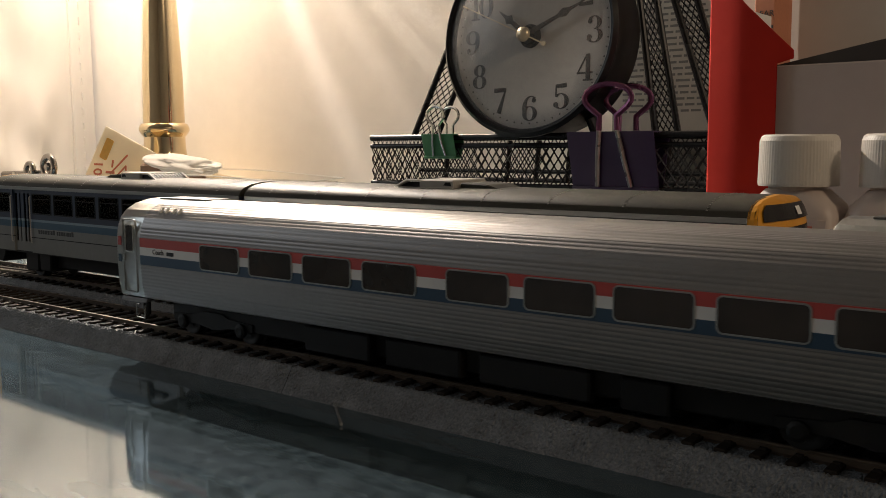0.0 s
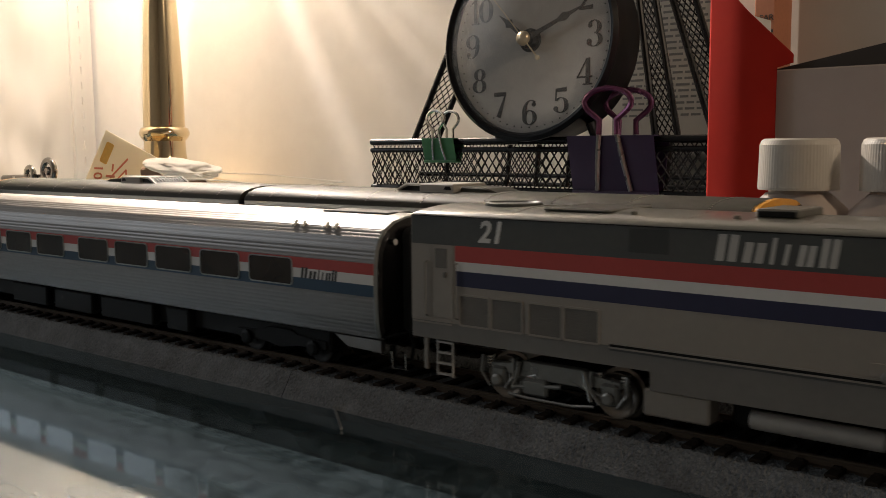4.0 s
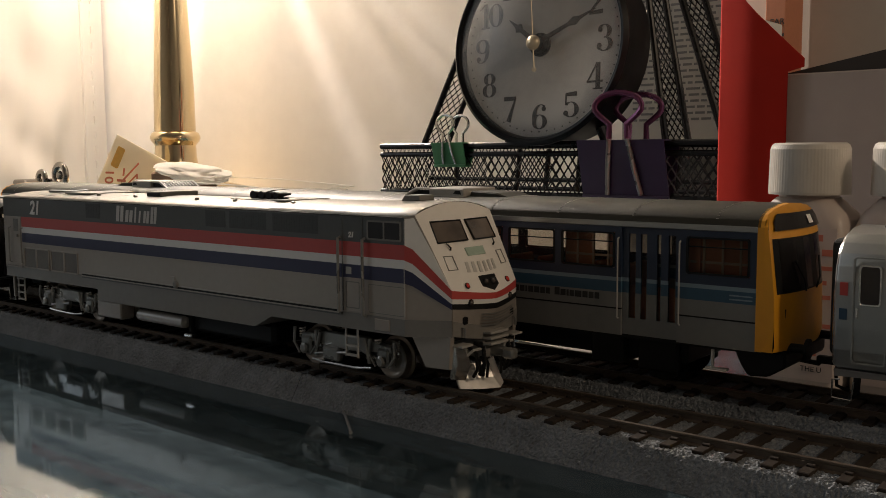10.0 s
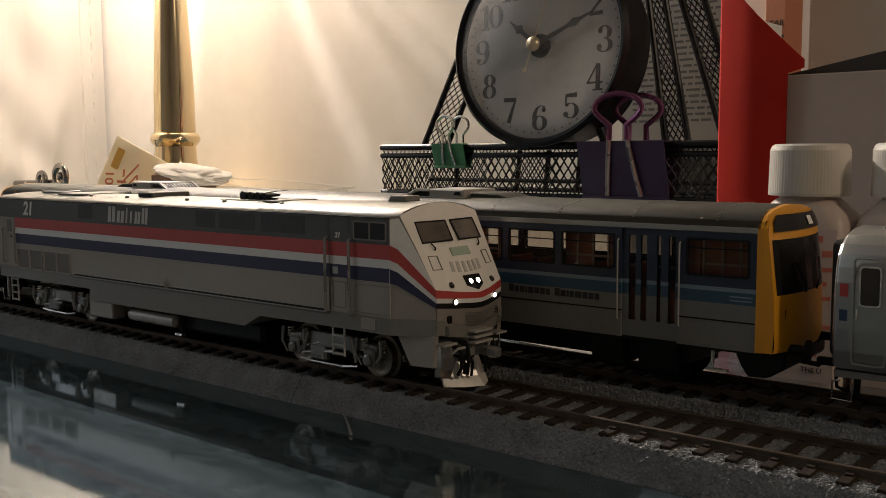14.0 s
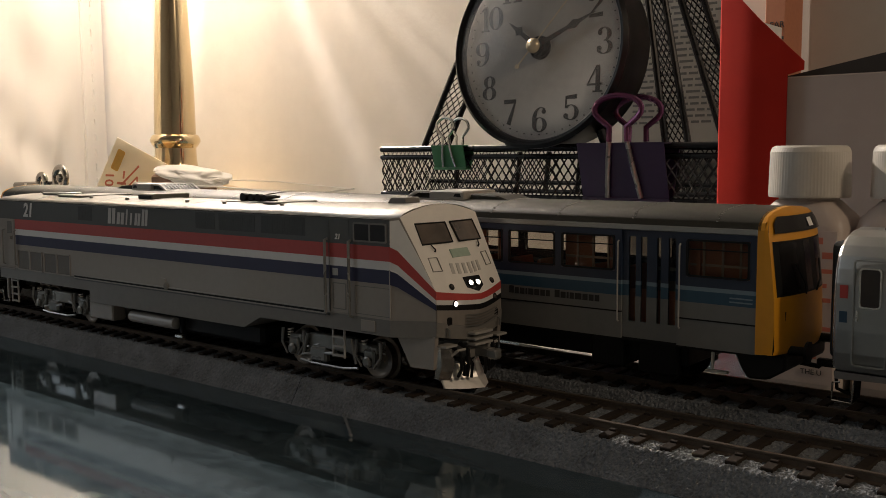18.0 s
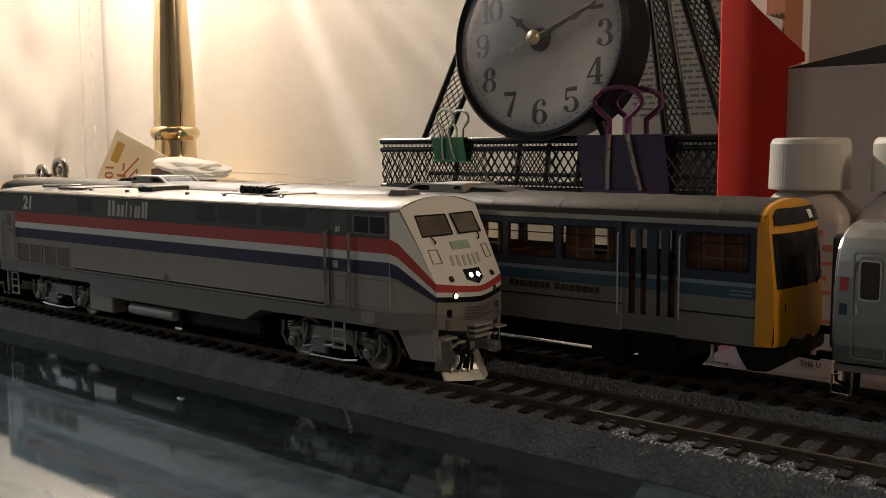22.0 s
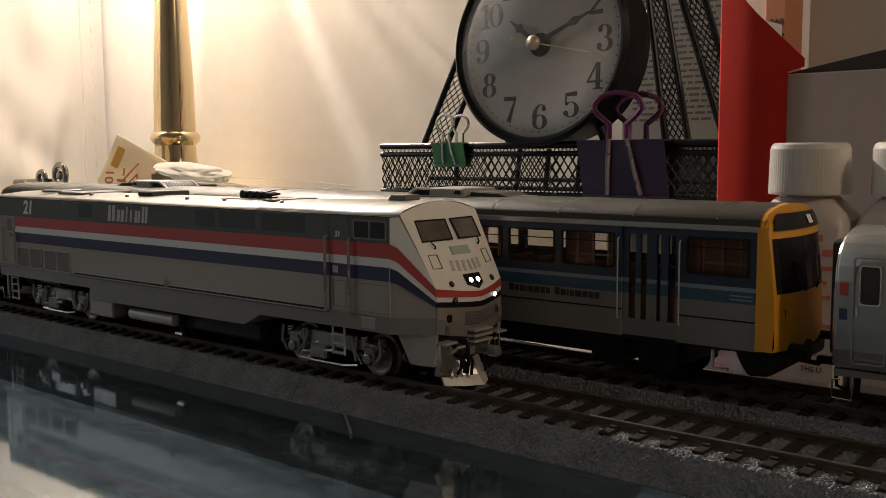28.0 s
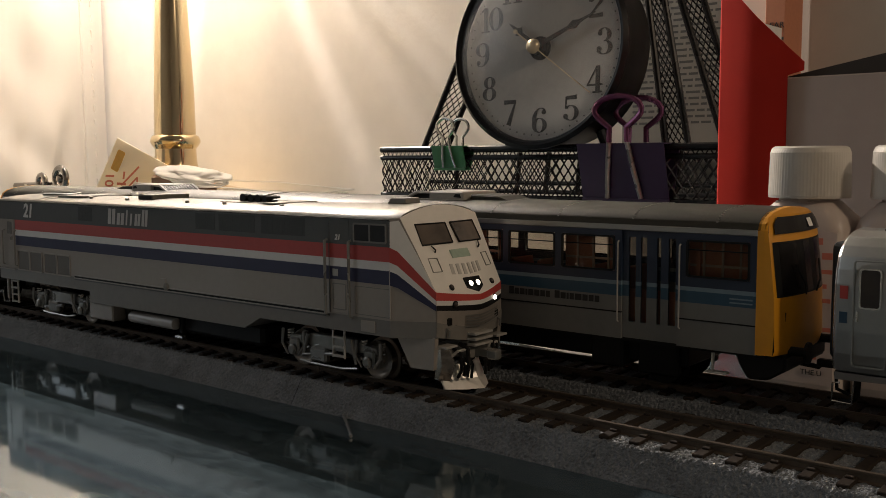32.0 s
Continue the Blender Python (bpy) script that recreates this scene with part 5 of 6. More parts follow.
def letter_tray():
    ltr = thing("mesh_desk_sorter", "black wire mesh desk sorter with slanted arms", "desk sorter", (0, 0, 0))
    X0, X1, Y0, Y1, ZT, ZB = -321, -62, 250, 330, 68.6, 40.2
    for z, r in ((ZT, 1.9), (63.4, 1.6), (ZB, 1.5)):
        part("rim_rod", tube([(X0, Y0, z), (X1, Y0, z), (X1, Y1, z), (X0, Y1, z)], r, 10, closed=True), BLACKGLOSS, ltr)
    part("front_mesh", diamond_mesh(lambda u, v: (X0 + (X1 - X0) * u, Y0, ZB + (ZT - 5 - ZB) * v), 46, 3, 0.5), BLACKGLOSS, ltr)
    part("back_mesh", diamond_mesh(lambda u, v: (X0 + (X1 - X0) * u, Y1, ZB + (ZT - ZB) * v), 44, 3, 0.45), BLACKGLOSS, ltr)
    part("side_mesh", diamond_mesh(lambda u, v: (X0, Y0 + (Y1 - Y0) * u, ZB + (ZT - ZB) * v), 20, 4, 0.42), BLACKGLOSS, ltr)
    for x in (-300, -250, -228, -205, -140, -84):
        part("divider_bar", tube([(x, 300, ZB), (x + 3, 300, ZT - 2)], 1.6, 8), BLACKGLOSS, ltr)
    part("cross_bar", tube([(X0, 300, 47), (X1, 300, 47)], 1.4, 8), BLACKGLOSS, ltr)
    for x in (X0 + 3, X1 - 3):
        for y in (Y0 + 2, Y1 - 2):
            part("leg", tube([(x, y, BASE + 1.0), (x, y, ZB)], 1.8, 10), BLACKGLOSS, ltr)
    for y, a, b, c, d in ((300, (-328, 70), (-266, 186), (-307, 70), (-245, 186)), (300, (-146, 69), (-163.6, 186), (-132, 69), (-155, 186)),
                          (306, (-113, 69), (-153, 186), (-100, 69), (-139.5, 186))):
        a, b, c, d = ((x, y, z) for x, z in (a, b, c, d))
        part("arm_rod", tube([a, b], 2.1, 10), BLACKGLOSS, ltr)
        part("arm_rod", tube([c, d], 1.9, 10), BLACKGLOSS, ltr)
        part("arm_mesh", diamond_mesh(lambda u, v: tuple(Vector(a).lerp(Vector(c), u).lerp(Vector(b).lerp(Vector(d), u), v)), 4, 20, 0.4), BLACKGLOSS, ltr)


def binder_clip(label, x, z, w, h, depth, body, wire, loop_h, y=250):
    bc = thing("binder_clip", label, "binder clip", (x, y, z), group="binder clips on the sorter")
    bm = slab([(-depth / 2, 0), (depth / 2, 0), (2.4, -h), (2.0, -h), (depth / 2 - 0.7, -0.7), (-depth / 2 + 0.7, -0.7), (-2.0, -h), (-2.4, -h)], -w / 2, w / 2, "yz")
    part("body", bm, body, bc)
    for s in (-1, 1):
        part("jaw_roll", tube([(-w / 2, s * 2.6, -h), (w / 2, s * 2.6, -h)], 0.9, 8), body, bc)
        pts = []
        g, lw = w * 0.13, w * 0.27
        ytop = s * (depth / 2 + 0.8)
        base = [(-g * 1.5, s * 3.4, -h + 1), (-g * 0.8, ytop, 0.5), (-g * 0.75, ytop * 1.02, loop_h * 0.33)]
        top = []
        for i in range(13):
            a = radians(215 - i * (250 / 12))
            top.append((lw * math.cos(a), ytop * (1.0 + 0.06), loop_h * 0.70 + loop_h * 0.30 * math.sin(a)))
        other = [(g * 0.75, ytop * 1.02, loop_h * 0.33), (g * 0.8, ytop, 0.5), (g * 1.5, s * 3.4, -h + 1)]
        part("handle", tube(base[1:] + top + other[:2], w * 0.026 + 0.25, 8), wire, bc, smooth=True)
        for e in (base, other[::-1]):
            part("handle_leg", tube([e[0], ((e[0][0] + e[1][0]) / 2, (e[0][1] + e[1][1]) / 2 + s * 0.6, (e[0][2] + e[1][2]) / 2), e[1]], w * 0.022 + 0.25, 8), TRUCKM if w > 30 else CHROME, bc, "bare silver wire", smooth=True)
    return bc


NUMERALS = {
    "0": (("arc", 0, 0, 0.25, 0.45, 0, 360),),
    "1": (("line", 0.02, -0.5, 0.02, 0.5, 0.17, 0.17), ("line", -0.18, -0.47, 0.22, -0.47, 0.06, 0.06), ("line", -0.18, 0.34, 0.0, 0.47, 0.05, 0.07)),
    "2": (("arc", 0, 0.23, 0.23, 0.24, 200, -35), ("line", 0.2, 0.1, -0.27, -0.38, 0.12, 0.05), ("line", -0.29, -0.42, 0.28, -0.40, 0.12, 0.16), ("dot", -0.19, 0.2, 0.09)),
    "3": (("arc", -0.02, 0.24, 0.21, 0.24, 150, -90), ("arc", -0.02, -0.23, 0.26, 0.25, 90, -155), ("dot", -0.19, 0.3, 0.09), ("dot", -0.22, -0.28, 0.1)),
    "4": (("line", 0.08, 0.48, -0.31, -0.2, 0.05, 0.05), ("line", -0.34, -0.2, 0.32, -0.2, 0.07, 0.07), ("line", 0.12, 0.5, 0.12, -0.5, 0.17, 0.17), ("line", -0.08, -0.47, 0.32, -0.47, 0.06, 0.06)),
    "5": (("line", -0.21, 0.40, 0.25, 0.42, 0.12, 0.17), ("line", -0.2, 0.45, -0.22, 0.0, 0.05, 0.05), ("arc", 0, -0.17, 0.26, 0.28, 140, -150), ("dot", -0.21, -0.3, 0.1)),
    "6": (("arc", 0, -0.2, 0.24, 0.27, 0, 360), ("arc", 0.06, 0.0, 0.30, 0.46, 55, 200), ("dot", 0.19, 0.3, 0.09)),
    "7": (("line", -0.28, 0.41, 0.28, 0.41, 0.17, 0.15), ("line", 0.25, 0.4, -0.06, -0.5, 0.05, 0.2)),
    "8": (("arc", 0, 0.24, 0.19, 0.22, 0, 360), ("arc", 0, -0.22, 0.24, 0.25, 0, 360)),
    "9": (("arc", 0, 0.2, 0.24, 0.27, 0, 360), ("arc", -0.06, 0.0, 0.30, 0.46, 235, 380), ("dot", -0.19, -0.3, 0.09))}


def numeral(words, size):
    """Old-style numerals with thick uprights, thin joins and ball ends, in the xz plane."""
    bm = bmesh.new()
    lift = 0.0
    for i, ch in enumerate(words):
        ox = (i - (len(words) - 1) / 2) * 0.52
        for kind, x, z, *rest in NUMERALS[ch]:
            lift += 0.012
            if kind == "dot":
                slab([((ox + x + rest[0] * math.cos(k * math.tau / 14)) * size, (z + rest[0] * math.sin(k * math.tau / 14)) * size) for k in range(14)], -0.12 - lift, 0.2, bm=bm)
                continue
            if kind == "line":
                x1, z1, w0, w1 = rest
                d = Vector((x1 - x, z1 - z)).normalized()
                left, right = [(x - d.y * w0 / 2, z + d.x * w0 / 2), (x1 - d.y * w1 / 2, z1 + d.x * w1 / 2)], [(x + d.y * w0 / 2, z - d.x * w0 / 2), (x1 + d.y * w1 / 2, z1 - d.x * w1 / 2)]
            else:
                rx, rz, a0, a1 = rest
                left, right = [], []
                for k in range(25):
                    t = radians(a0 + (a1 - a0) * k / 24)
                    w = 0.022 + 0.068 * abs(math.cos(t)) ** 1.3
                    left.append((x + (rx + w) * math.cos(t), z + (rz + w * 0.6) * math.sin(t)))
                    right.append((x + (rx - w) * math.cos(t), z + (rz - w * 0.6) * math.sin(t)))
            for (p, q), (r, o) in zip(zip(left, right), list(zip(left, right))[1:]):
                slab([((ox + u) * size, v * size) for u, v in (p, q, o, r)], -0.12 - lift, 0.2, bm=bm)
    return bm


def clock():
    ck = thing("desk_clock", "round black desk clock with a white face", "clock", (-198.5, 246, 124.5), 1)
    ck.matrix_world = ck.matrix_world @ pose(0, 0, 0, -4, -1.5, 0)
    R = 56.3
    part("drum", lathe([(R - 6, 30), (R - 2, 29), (R - 1.5, 4), (R + 0.5, 1.5), (R + 0.6, -1.0), (R - 1.5, -3.0), (R - 3.2, -2.4), (R - 4.4, 0.2), (R - 4.4, 6)], 96, axis="y"), DRUMM, ck, "black enamelled drum and bezel", smooth=True)
    part("face", lathe([(0.01, 3.8), (R - 4.0, 3.8), (R - 4.0, 4.6), (0.01, 4.6)], 64, axis="y"), FACE, ck, "white paper face, faintly marbled")
    for k in range(12):
        n = k + 1
        a = radians(90 - 30 * n)
        r = 40.2
        part("numeral", moved(numeral(str(n), 14.5), at(r * math.cos(a), 3.6, r * math.sin(a))), INK, ck)
    for k in range(60):
        a = radians(6 * k)
        r = 48.6
        o = part("minute_dot", lathe([(0.45, 3.55), (0.45, 3.8)], 6, axis="y", at=(r * math.cos(a), 0, r * math.sin(a))), INK, ck)
    part("hub", lathe([(6.6, 3.8), (6.6, 2.4), (5.0, 2.2), (5.0, -1.5), (4.2, -1.8), (4.2, -4.0)], 28, axis="y"), BLACK, ck, smooth=True)

    def hand(name, length, width, ang, y):
        pts = [(0, -width), (length * 0.15, -width * 0.7), (length * 0.55, -width * 0.5), (length * 0.66, -width * 1.3), (length * 0.74, -width * 0.5), (length, -0.2), (length, 0.2), (length * 0.74, width * 0.5), (length * 0.66, width * 1.3), (length * 0.55, width * 0.5), (length * 0.15, width * 0.7), (0, width)]
        bm = slab(pts, y, y + 0.7)
        o = part(name, bm, INK, ck)
        o.matrix_basis = Matrix.Rotation(radians(-(90 - ang)), 4, "Y")
        return o
    hand("hour_hand", 24, 2.2, -51, -0.8)
    hand("minute_hand", 40, 1.9, 68, -1.9)
    bm = tube([(0, -4.6, 0), (0, -4.6, 46)], 0.35, 6)
    tube([(0, -4.6, 0), (0, -4.6, -15)], 0.45, 6, bm=bm)
    lathe([(0.1, -5.0), (1.3, -5.0), (1.3, -4.2), (0.1, -4.2)], 12, bm=bm, axis="y", at=(0, 0, -15))
    lathe([(0.1, -7.2), (2.6, -6.8), (4.0, -5.4), (4.2, -3.8), (0.1, -3.8)], 24, bm=bm, axis="y")
    sec = part("second_hand", bm, GOLDHAND, ck, "pale brass second hand with a round hub", smooth=True)
    crystal = part("crystal", lathe([(0.01 + (R - 4.2) * k / 14, -1.2 - 11.0 * (1 - (k / 14) ** 2)) for k in range(15)], 64, axis="y", cap=False), PANE2, ck, "domed clear crystal, faintly dusty", smooth=True)
    crystal.visible_shadow = False
    for s in (-1, 1):
        part("foot", tube([(s * 30, 20, -46), (s * 33, 22, -55)], 3, 10), BLACKGLOSS, ck)
    return sec


DRUMM = mat("black_enamel", (0.006, 0.006, 0.007), 0.3, vary=0.1, spec=0.2)
GOLDHAND = mat("pale_brass", (0.75, 0.62, 0.42), 0.3, 0.7, vary=0.05)
# dust film, made paler and broadly glossy to put glare over the face
PANE2 = clear_mat("clock_crystal", (0.88, 0.87, 0.85), 0.36, 0.7, 1.5, veil=(0.80, 0.76, 0.70), film=(0.03, 0.16))


def bottle(label, x, y, group="bottles behind the tracks"):
    bt = thing("bottle", label, "bottle", (x, y, BASE), group=group)
    w, d, h = 29.0, 24.0, 55.5
    outs = []
    for z, k, r in ((0.6, 0.98, 4), (2.5, 1.0, 5), (h - 5, 1.0, 5), (h - 1.5, 0.93, 6), (h + 1.5, 0.72, 6), (h + 3.2, 0.62, 6)):
        outs.append([(a, b, z) for a, b in rounded(w * k, d * (k if k > 0.9 else k * 1.15), min(r, d * k / 2 - 0.5), 6)])
    part("body", loft(outs, ring=True), BOTTLEM, bt, "milky plastic body", smooth=True)
    part("neck", lathe([(9, h), (9, h + 6)], 24), BOTTLEM, bt)
    bm = bmesh.new()
    seg = 150
    rings = []
    for r, z in ((12.1, h + 4.2), (12.2, h + 5.0), (11.9, h + 18.2), (11.4, h + 19.6), (10.5, h + 20.2), (0.5, h + 20.3)):
        rings.append([bm.verts.new(((r + (0.05 if k % 2 and 4.5 < z - h < 19 else 0)) * math.cos(k * math.tau / seg), (r + (0.05 if k % 2 and 4.5 < z - h < 19 else 0)) * math.sin(k * math.tau / seg), z)) for k in range(seg)])
    for a, b in zip(rings, rings[1:]):
        for k in range(seg):
            bm.faces.new((a[k], a[(k + 1) % seg], b[(k + 1) % seg], b[k]))
    bm.faces.new(rings[0][::-1])
    bm.faces.new(rings[-1])
    part("cap", bm, CAPM, bt, "white ribbed screw cap")
    part("label", box(-w / 2 + 2, w / 2 - 2, -d / 2 - 0.15, -d / 2 + 0.2, 3, h - 5.6), LABELM, bt, "pale paper label with faded print")
    rng = random.Random(4)
    for i in range(9):
        z, x = h - 9.5 - i * 4.4, -w / 2 + 4
        while x < w / 2 - 6:
            l = rng.uniform(1.5, 4.5)
            part("print_bar", box(x, min(x + l, w / 2 - 3), -d / 2 - 0.25, -d / 2, z, z + (2.0 if i < 2 else 1.3)), REDINK, bt)
            x += l + 1.2
    return bt


LABELM = mat("pale_pink_label", (0.56, 0.46, 0.41), 0.7, vary=0.05)
VIOLETM = mat("violet_label_band", (0.09, 0.07, 0.16), 0.6, vary=0.08)


def desk_lamp():
    lp = thing("table_lamp", "brass table lamp with a tall tapered column", "lamp", (-587, 280, BASE))
    o = -BASE
    part("column", lathe([(17.2, 82 + o), (16.6, 120 + o), (13.0, 195 + o), (11, 280 + o), (10, 300 + o)], 64), BRASS, lp, smooth=True)
    part("collar", lathe([(17, 84 + o), (19.5, 82.5 + o), (20.7, 79.5 + o), (20.7, 77.5 + o), (19.4, 75 + o), (17, 72 + o), (17.4, 62 + o), (19, 52 + o), (20, 50 + o)], 64), BRASS, lp, smooth=True)
    part("foot", lathe([(20, 51 + o), (32, 44 + o), (62, 36 + o), (78, 20 + o), (82, 8 + o), (82, 0), (0.1, 0)], 64), BRASS, lp, smooth=True)
    part("harp_stem", lathe([(6, 300 + o), (6, 330 + o)], 20), BRASS, lp)
    part("shade", lathe([(66, 448 + o), (40, 560 + o), (38.6, 560 + o), (64.6, 448 + o), (66, 448 + o)], 64, cap=False), SHADEM, lp, "cream fabric shade", smooth=True)
    part("socket", tube([(0, 0, 328 + o), (-30, 20, 380 + o), (-36, 24, 470 + o), (0, 0, 490 + o), (0, 0, 476 + o)], 3, 10), BRASS, lp)
    bm = bmesh.new()
    bmesh.ops.create_uvsphere(bm, u_segments=20, v_segments=14, radius=14)
    moved(bm, at(0, 0, 462 + o))
    part("bulb", bm, BULBM, lp, smooth=True)
    # unseen slotted plate, added beside the bulb to shape light streaks on the wall
    bulb, aim = Vector((-587, 280, 440)), Vector((-616, 352, 375))
    axis = (aim - bulb).normalized()
    u = axis.cross(Vector((0, 0, 1))).normalized()
    v = u.cross(axis)
    base = Vector((-587, 280, BASE))

    def angle(x, z):
        d = Vector((x, 352, z)) - bulb
        d = d / d.dot(axis) - axis
        return (math.degrees(math.atan2(d.dot(v), d.dot(u))) + 90 + 180) % 360 - 180
    slots = sorted([(angle(-377, 137), 1.1), (angle(-447, 90), 1.0), (angle(-406, 164), 0.5), (angle(-430, 150), 0.35), (angle(-500, 160), 0.8), (angle(-350, 150), 0.4)])
    slots = [(slots[0][0] - 40, 0)] + slots + [(slots[-1][0] + 40, 0)]
    for (a0, w0), (a1, w1) in zip(slots, slots[1:]):
        n = max(2, int((a1 - a0) / 6) + 2)
        arc = [radians(-90 + a0 + w0 + (a1 - w1 - a0 - w0) * i / (n - 1)) for i in range(n)]
        bm = bmesh.new()
        rings = []
        for off in (25.0, 25.5):
            rings.append([bm.verts.new(bulb - base + axis * off + (u * math.cos(t) + v * math.sin(t)) * r) for r, seq in ((6, arc), (74, arc[::-1])) for t in seq])
        bm.faces.new(rings[0]), bm.faces.new(rings[1][::-1])
        for i in range(2 * n):
            bm.faces.new((rings[0][i], rings[0][(i + 1) % (2 * n)], rings[1][(i + 1) % (2 * n)], rings[1][i]))
        part("streak_mask_blade", bm, STREAKMASK, lp)


# half-clear material of the added plate that shapes the wall streaks
STREAKMASK = clear_mat("streak_mask_film", (0.80, 0.79, 0.77), 0.3, 0.3, 1.0)
SHADEM = mat("cream_lampshade_fabric", (0.72, 0.64, 0.50), 0.8, vary=0.05, grain=600, big=30)
BULBM = mat("lit_bulb_glass", (1.0, 0.80, 0.55), 0.4, vary=0, emit=8.0)


def moved_box(bm, x, y, z):
    b2 = moved(box(-0.6, 0.6, -0.9, 0.9, 0, 8, 0.3), at(x, y, z, 0, 0, 32))
    me = bpy.data.meshes.new("tmp")
    b2.to_mesh(me)
    b2.free()
    bm.from_mesh(me)
    bpy.data.meshes.remove(me)


def cloth():
    """A white cloth hanging before the wall, with folds and a stitched hem."""
    ct = thing("hanging_cloth", "white cotton cloth hanging in folds with a stitched hem", "cloth", (0, 0, 0))
    nx, nz = 90, 80
    bm = bmesh.new()
    rows = []
    for j in range(nz + 1):
        v = j / nz
        z = 2 + v * 700
        row = []
        for i in range(nx + 1):
            u = i / nx
            w = u * 312
            p = Vector((w * 0.014, z * 0.009, 1.7))
            d = w * 0.62 + z * 0.95
            o = 7.0 * math.sin(d * 0.024 + 2.2 * noise.noise(p)) + 8.0 * noise.noise(p * 0.9) + 3.0 * math.sin((w * 0.9 - z * 0.45) * 0.05 + 2.0 * noise.noise(p * 1.4)) + 1.6 * noise.noise(p * 5)
            o += 3.0 * (1 - abs(math.sin(d * 0.019 + 1.2 * noise.noise(p * 1.3)))) ** 4
            o += 7.0 * noise.noise(Vector((d * 0.022, (w - z) * 0.010, 4.2))) + 4.0 * noise.noise(Vector((w * 0.03, z * 0.018, 9.1)))
            o *= (0.72 - 0.42 * min(1.0, max(0.0, (z - 75) / 90))) * min(1.0, max(0.0, (0.88 - u) * 4))
            row.append(bm.verts.new((-660 - 146 * u - 6 * v + 0.84 * o, 105 + 242 * u + 0.53 * o, z)))
        rows.append(row)
    for a, b in zip(rows, rows[1:]):
        for k in range(nx):
            bm.faces.new((a[k], a[k + 1], b[k + 1], b[k]))
    cl = part("sheet", bm, LINEN, ct, smooth=True)
    md = cl.modifiers.new("thickness", "SOLIDIFY")
    md.thickness = 0.0012
    bm = bmesh.new()
    va = [(bm.verts.new((-784 - 6 * j / 60 + 1.2, 310, 4 + j * 10)), bm.verts.new((-807 - 6 * j / 60 + 2.0, 346.5, 4 + j * 10))) for j in range(61)]
    vb = [(bm.verts.new((-784 - 6 * j / 60 + 3.6, 311.6, 4 + j * 10)), bm.verts.new((-807 - 6 * j / 60 + 4.4, 348.0, 4 + j * 10))) for j in range(61)]
    for j in range(60):
        bm.faces.new((vb[j][0], vb[j][1], vb[j + 1][1], vb[j + 1][0]))
        bm.faces.new((va[j][0], vb[j][0], vb[j + 1][0], va[j + 1][0]))
        bm.faces.new((va[j][1], va[j + 1][1], vb[j + 1][1], vb[j][1]))
    part("hem", bm, LINEN, ct, "folded stitched hem")
    bm = bmesh.new()
    for k in range(46):
        z = 6 + k * 15
        moved_box(bm, -790 - 6 * z / 700, 328, z)
    part("stitching", bm, LINEN, ct)


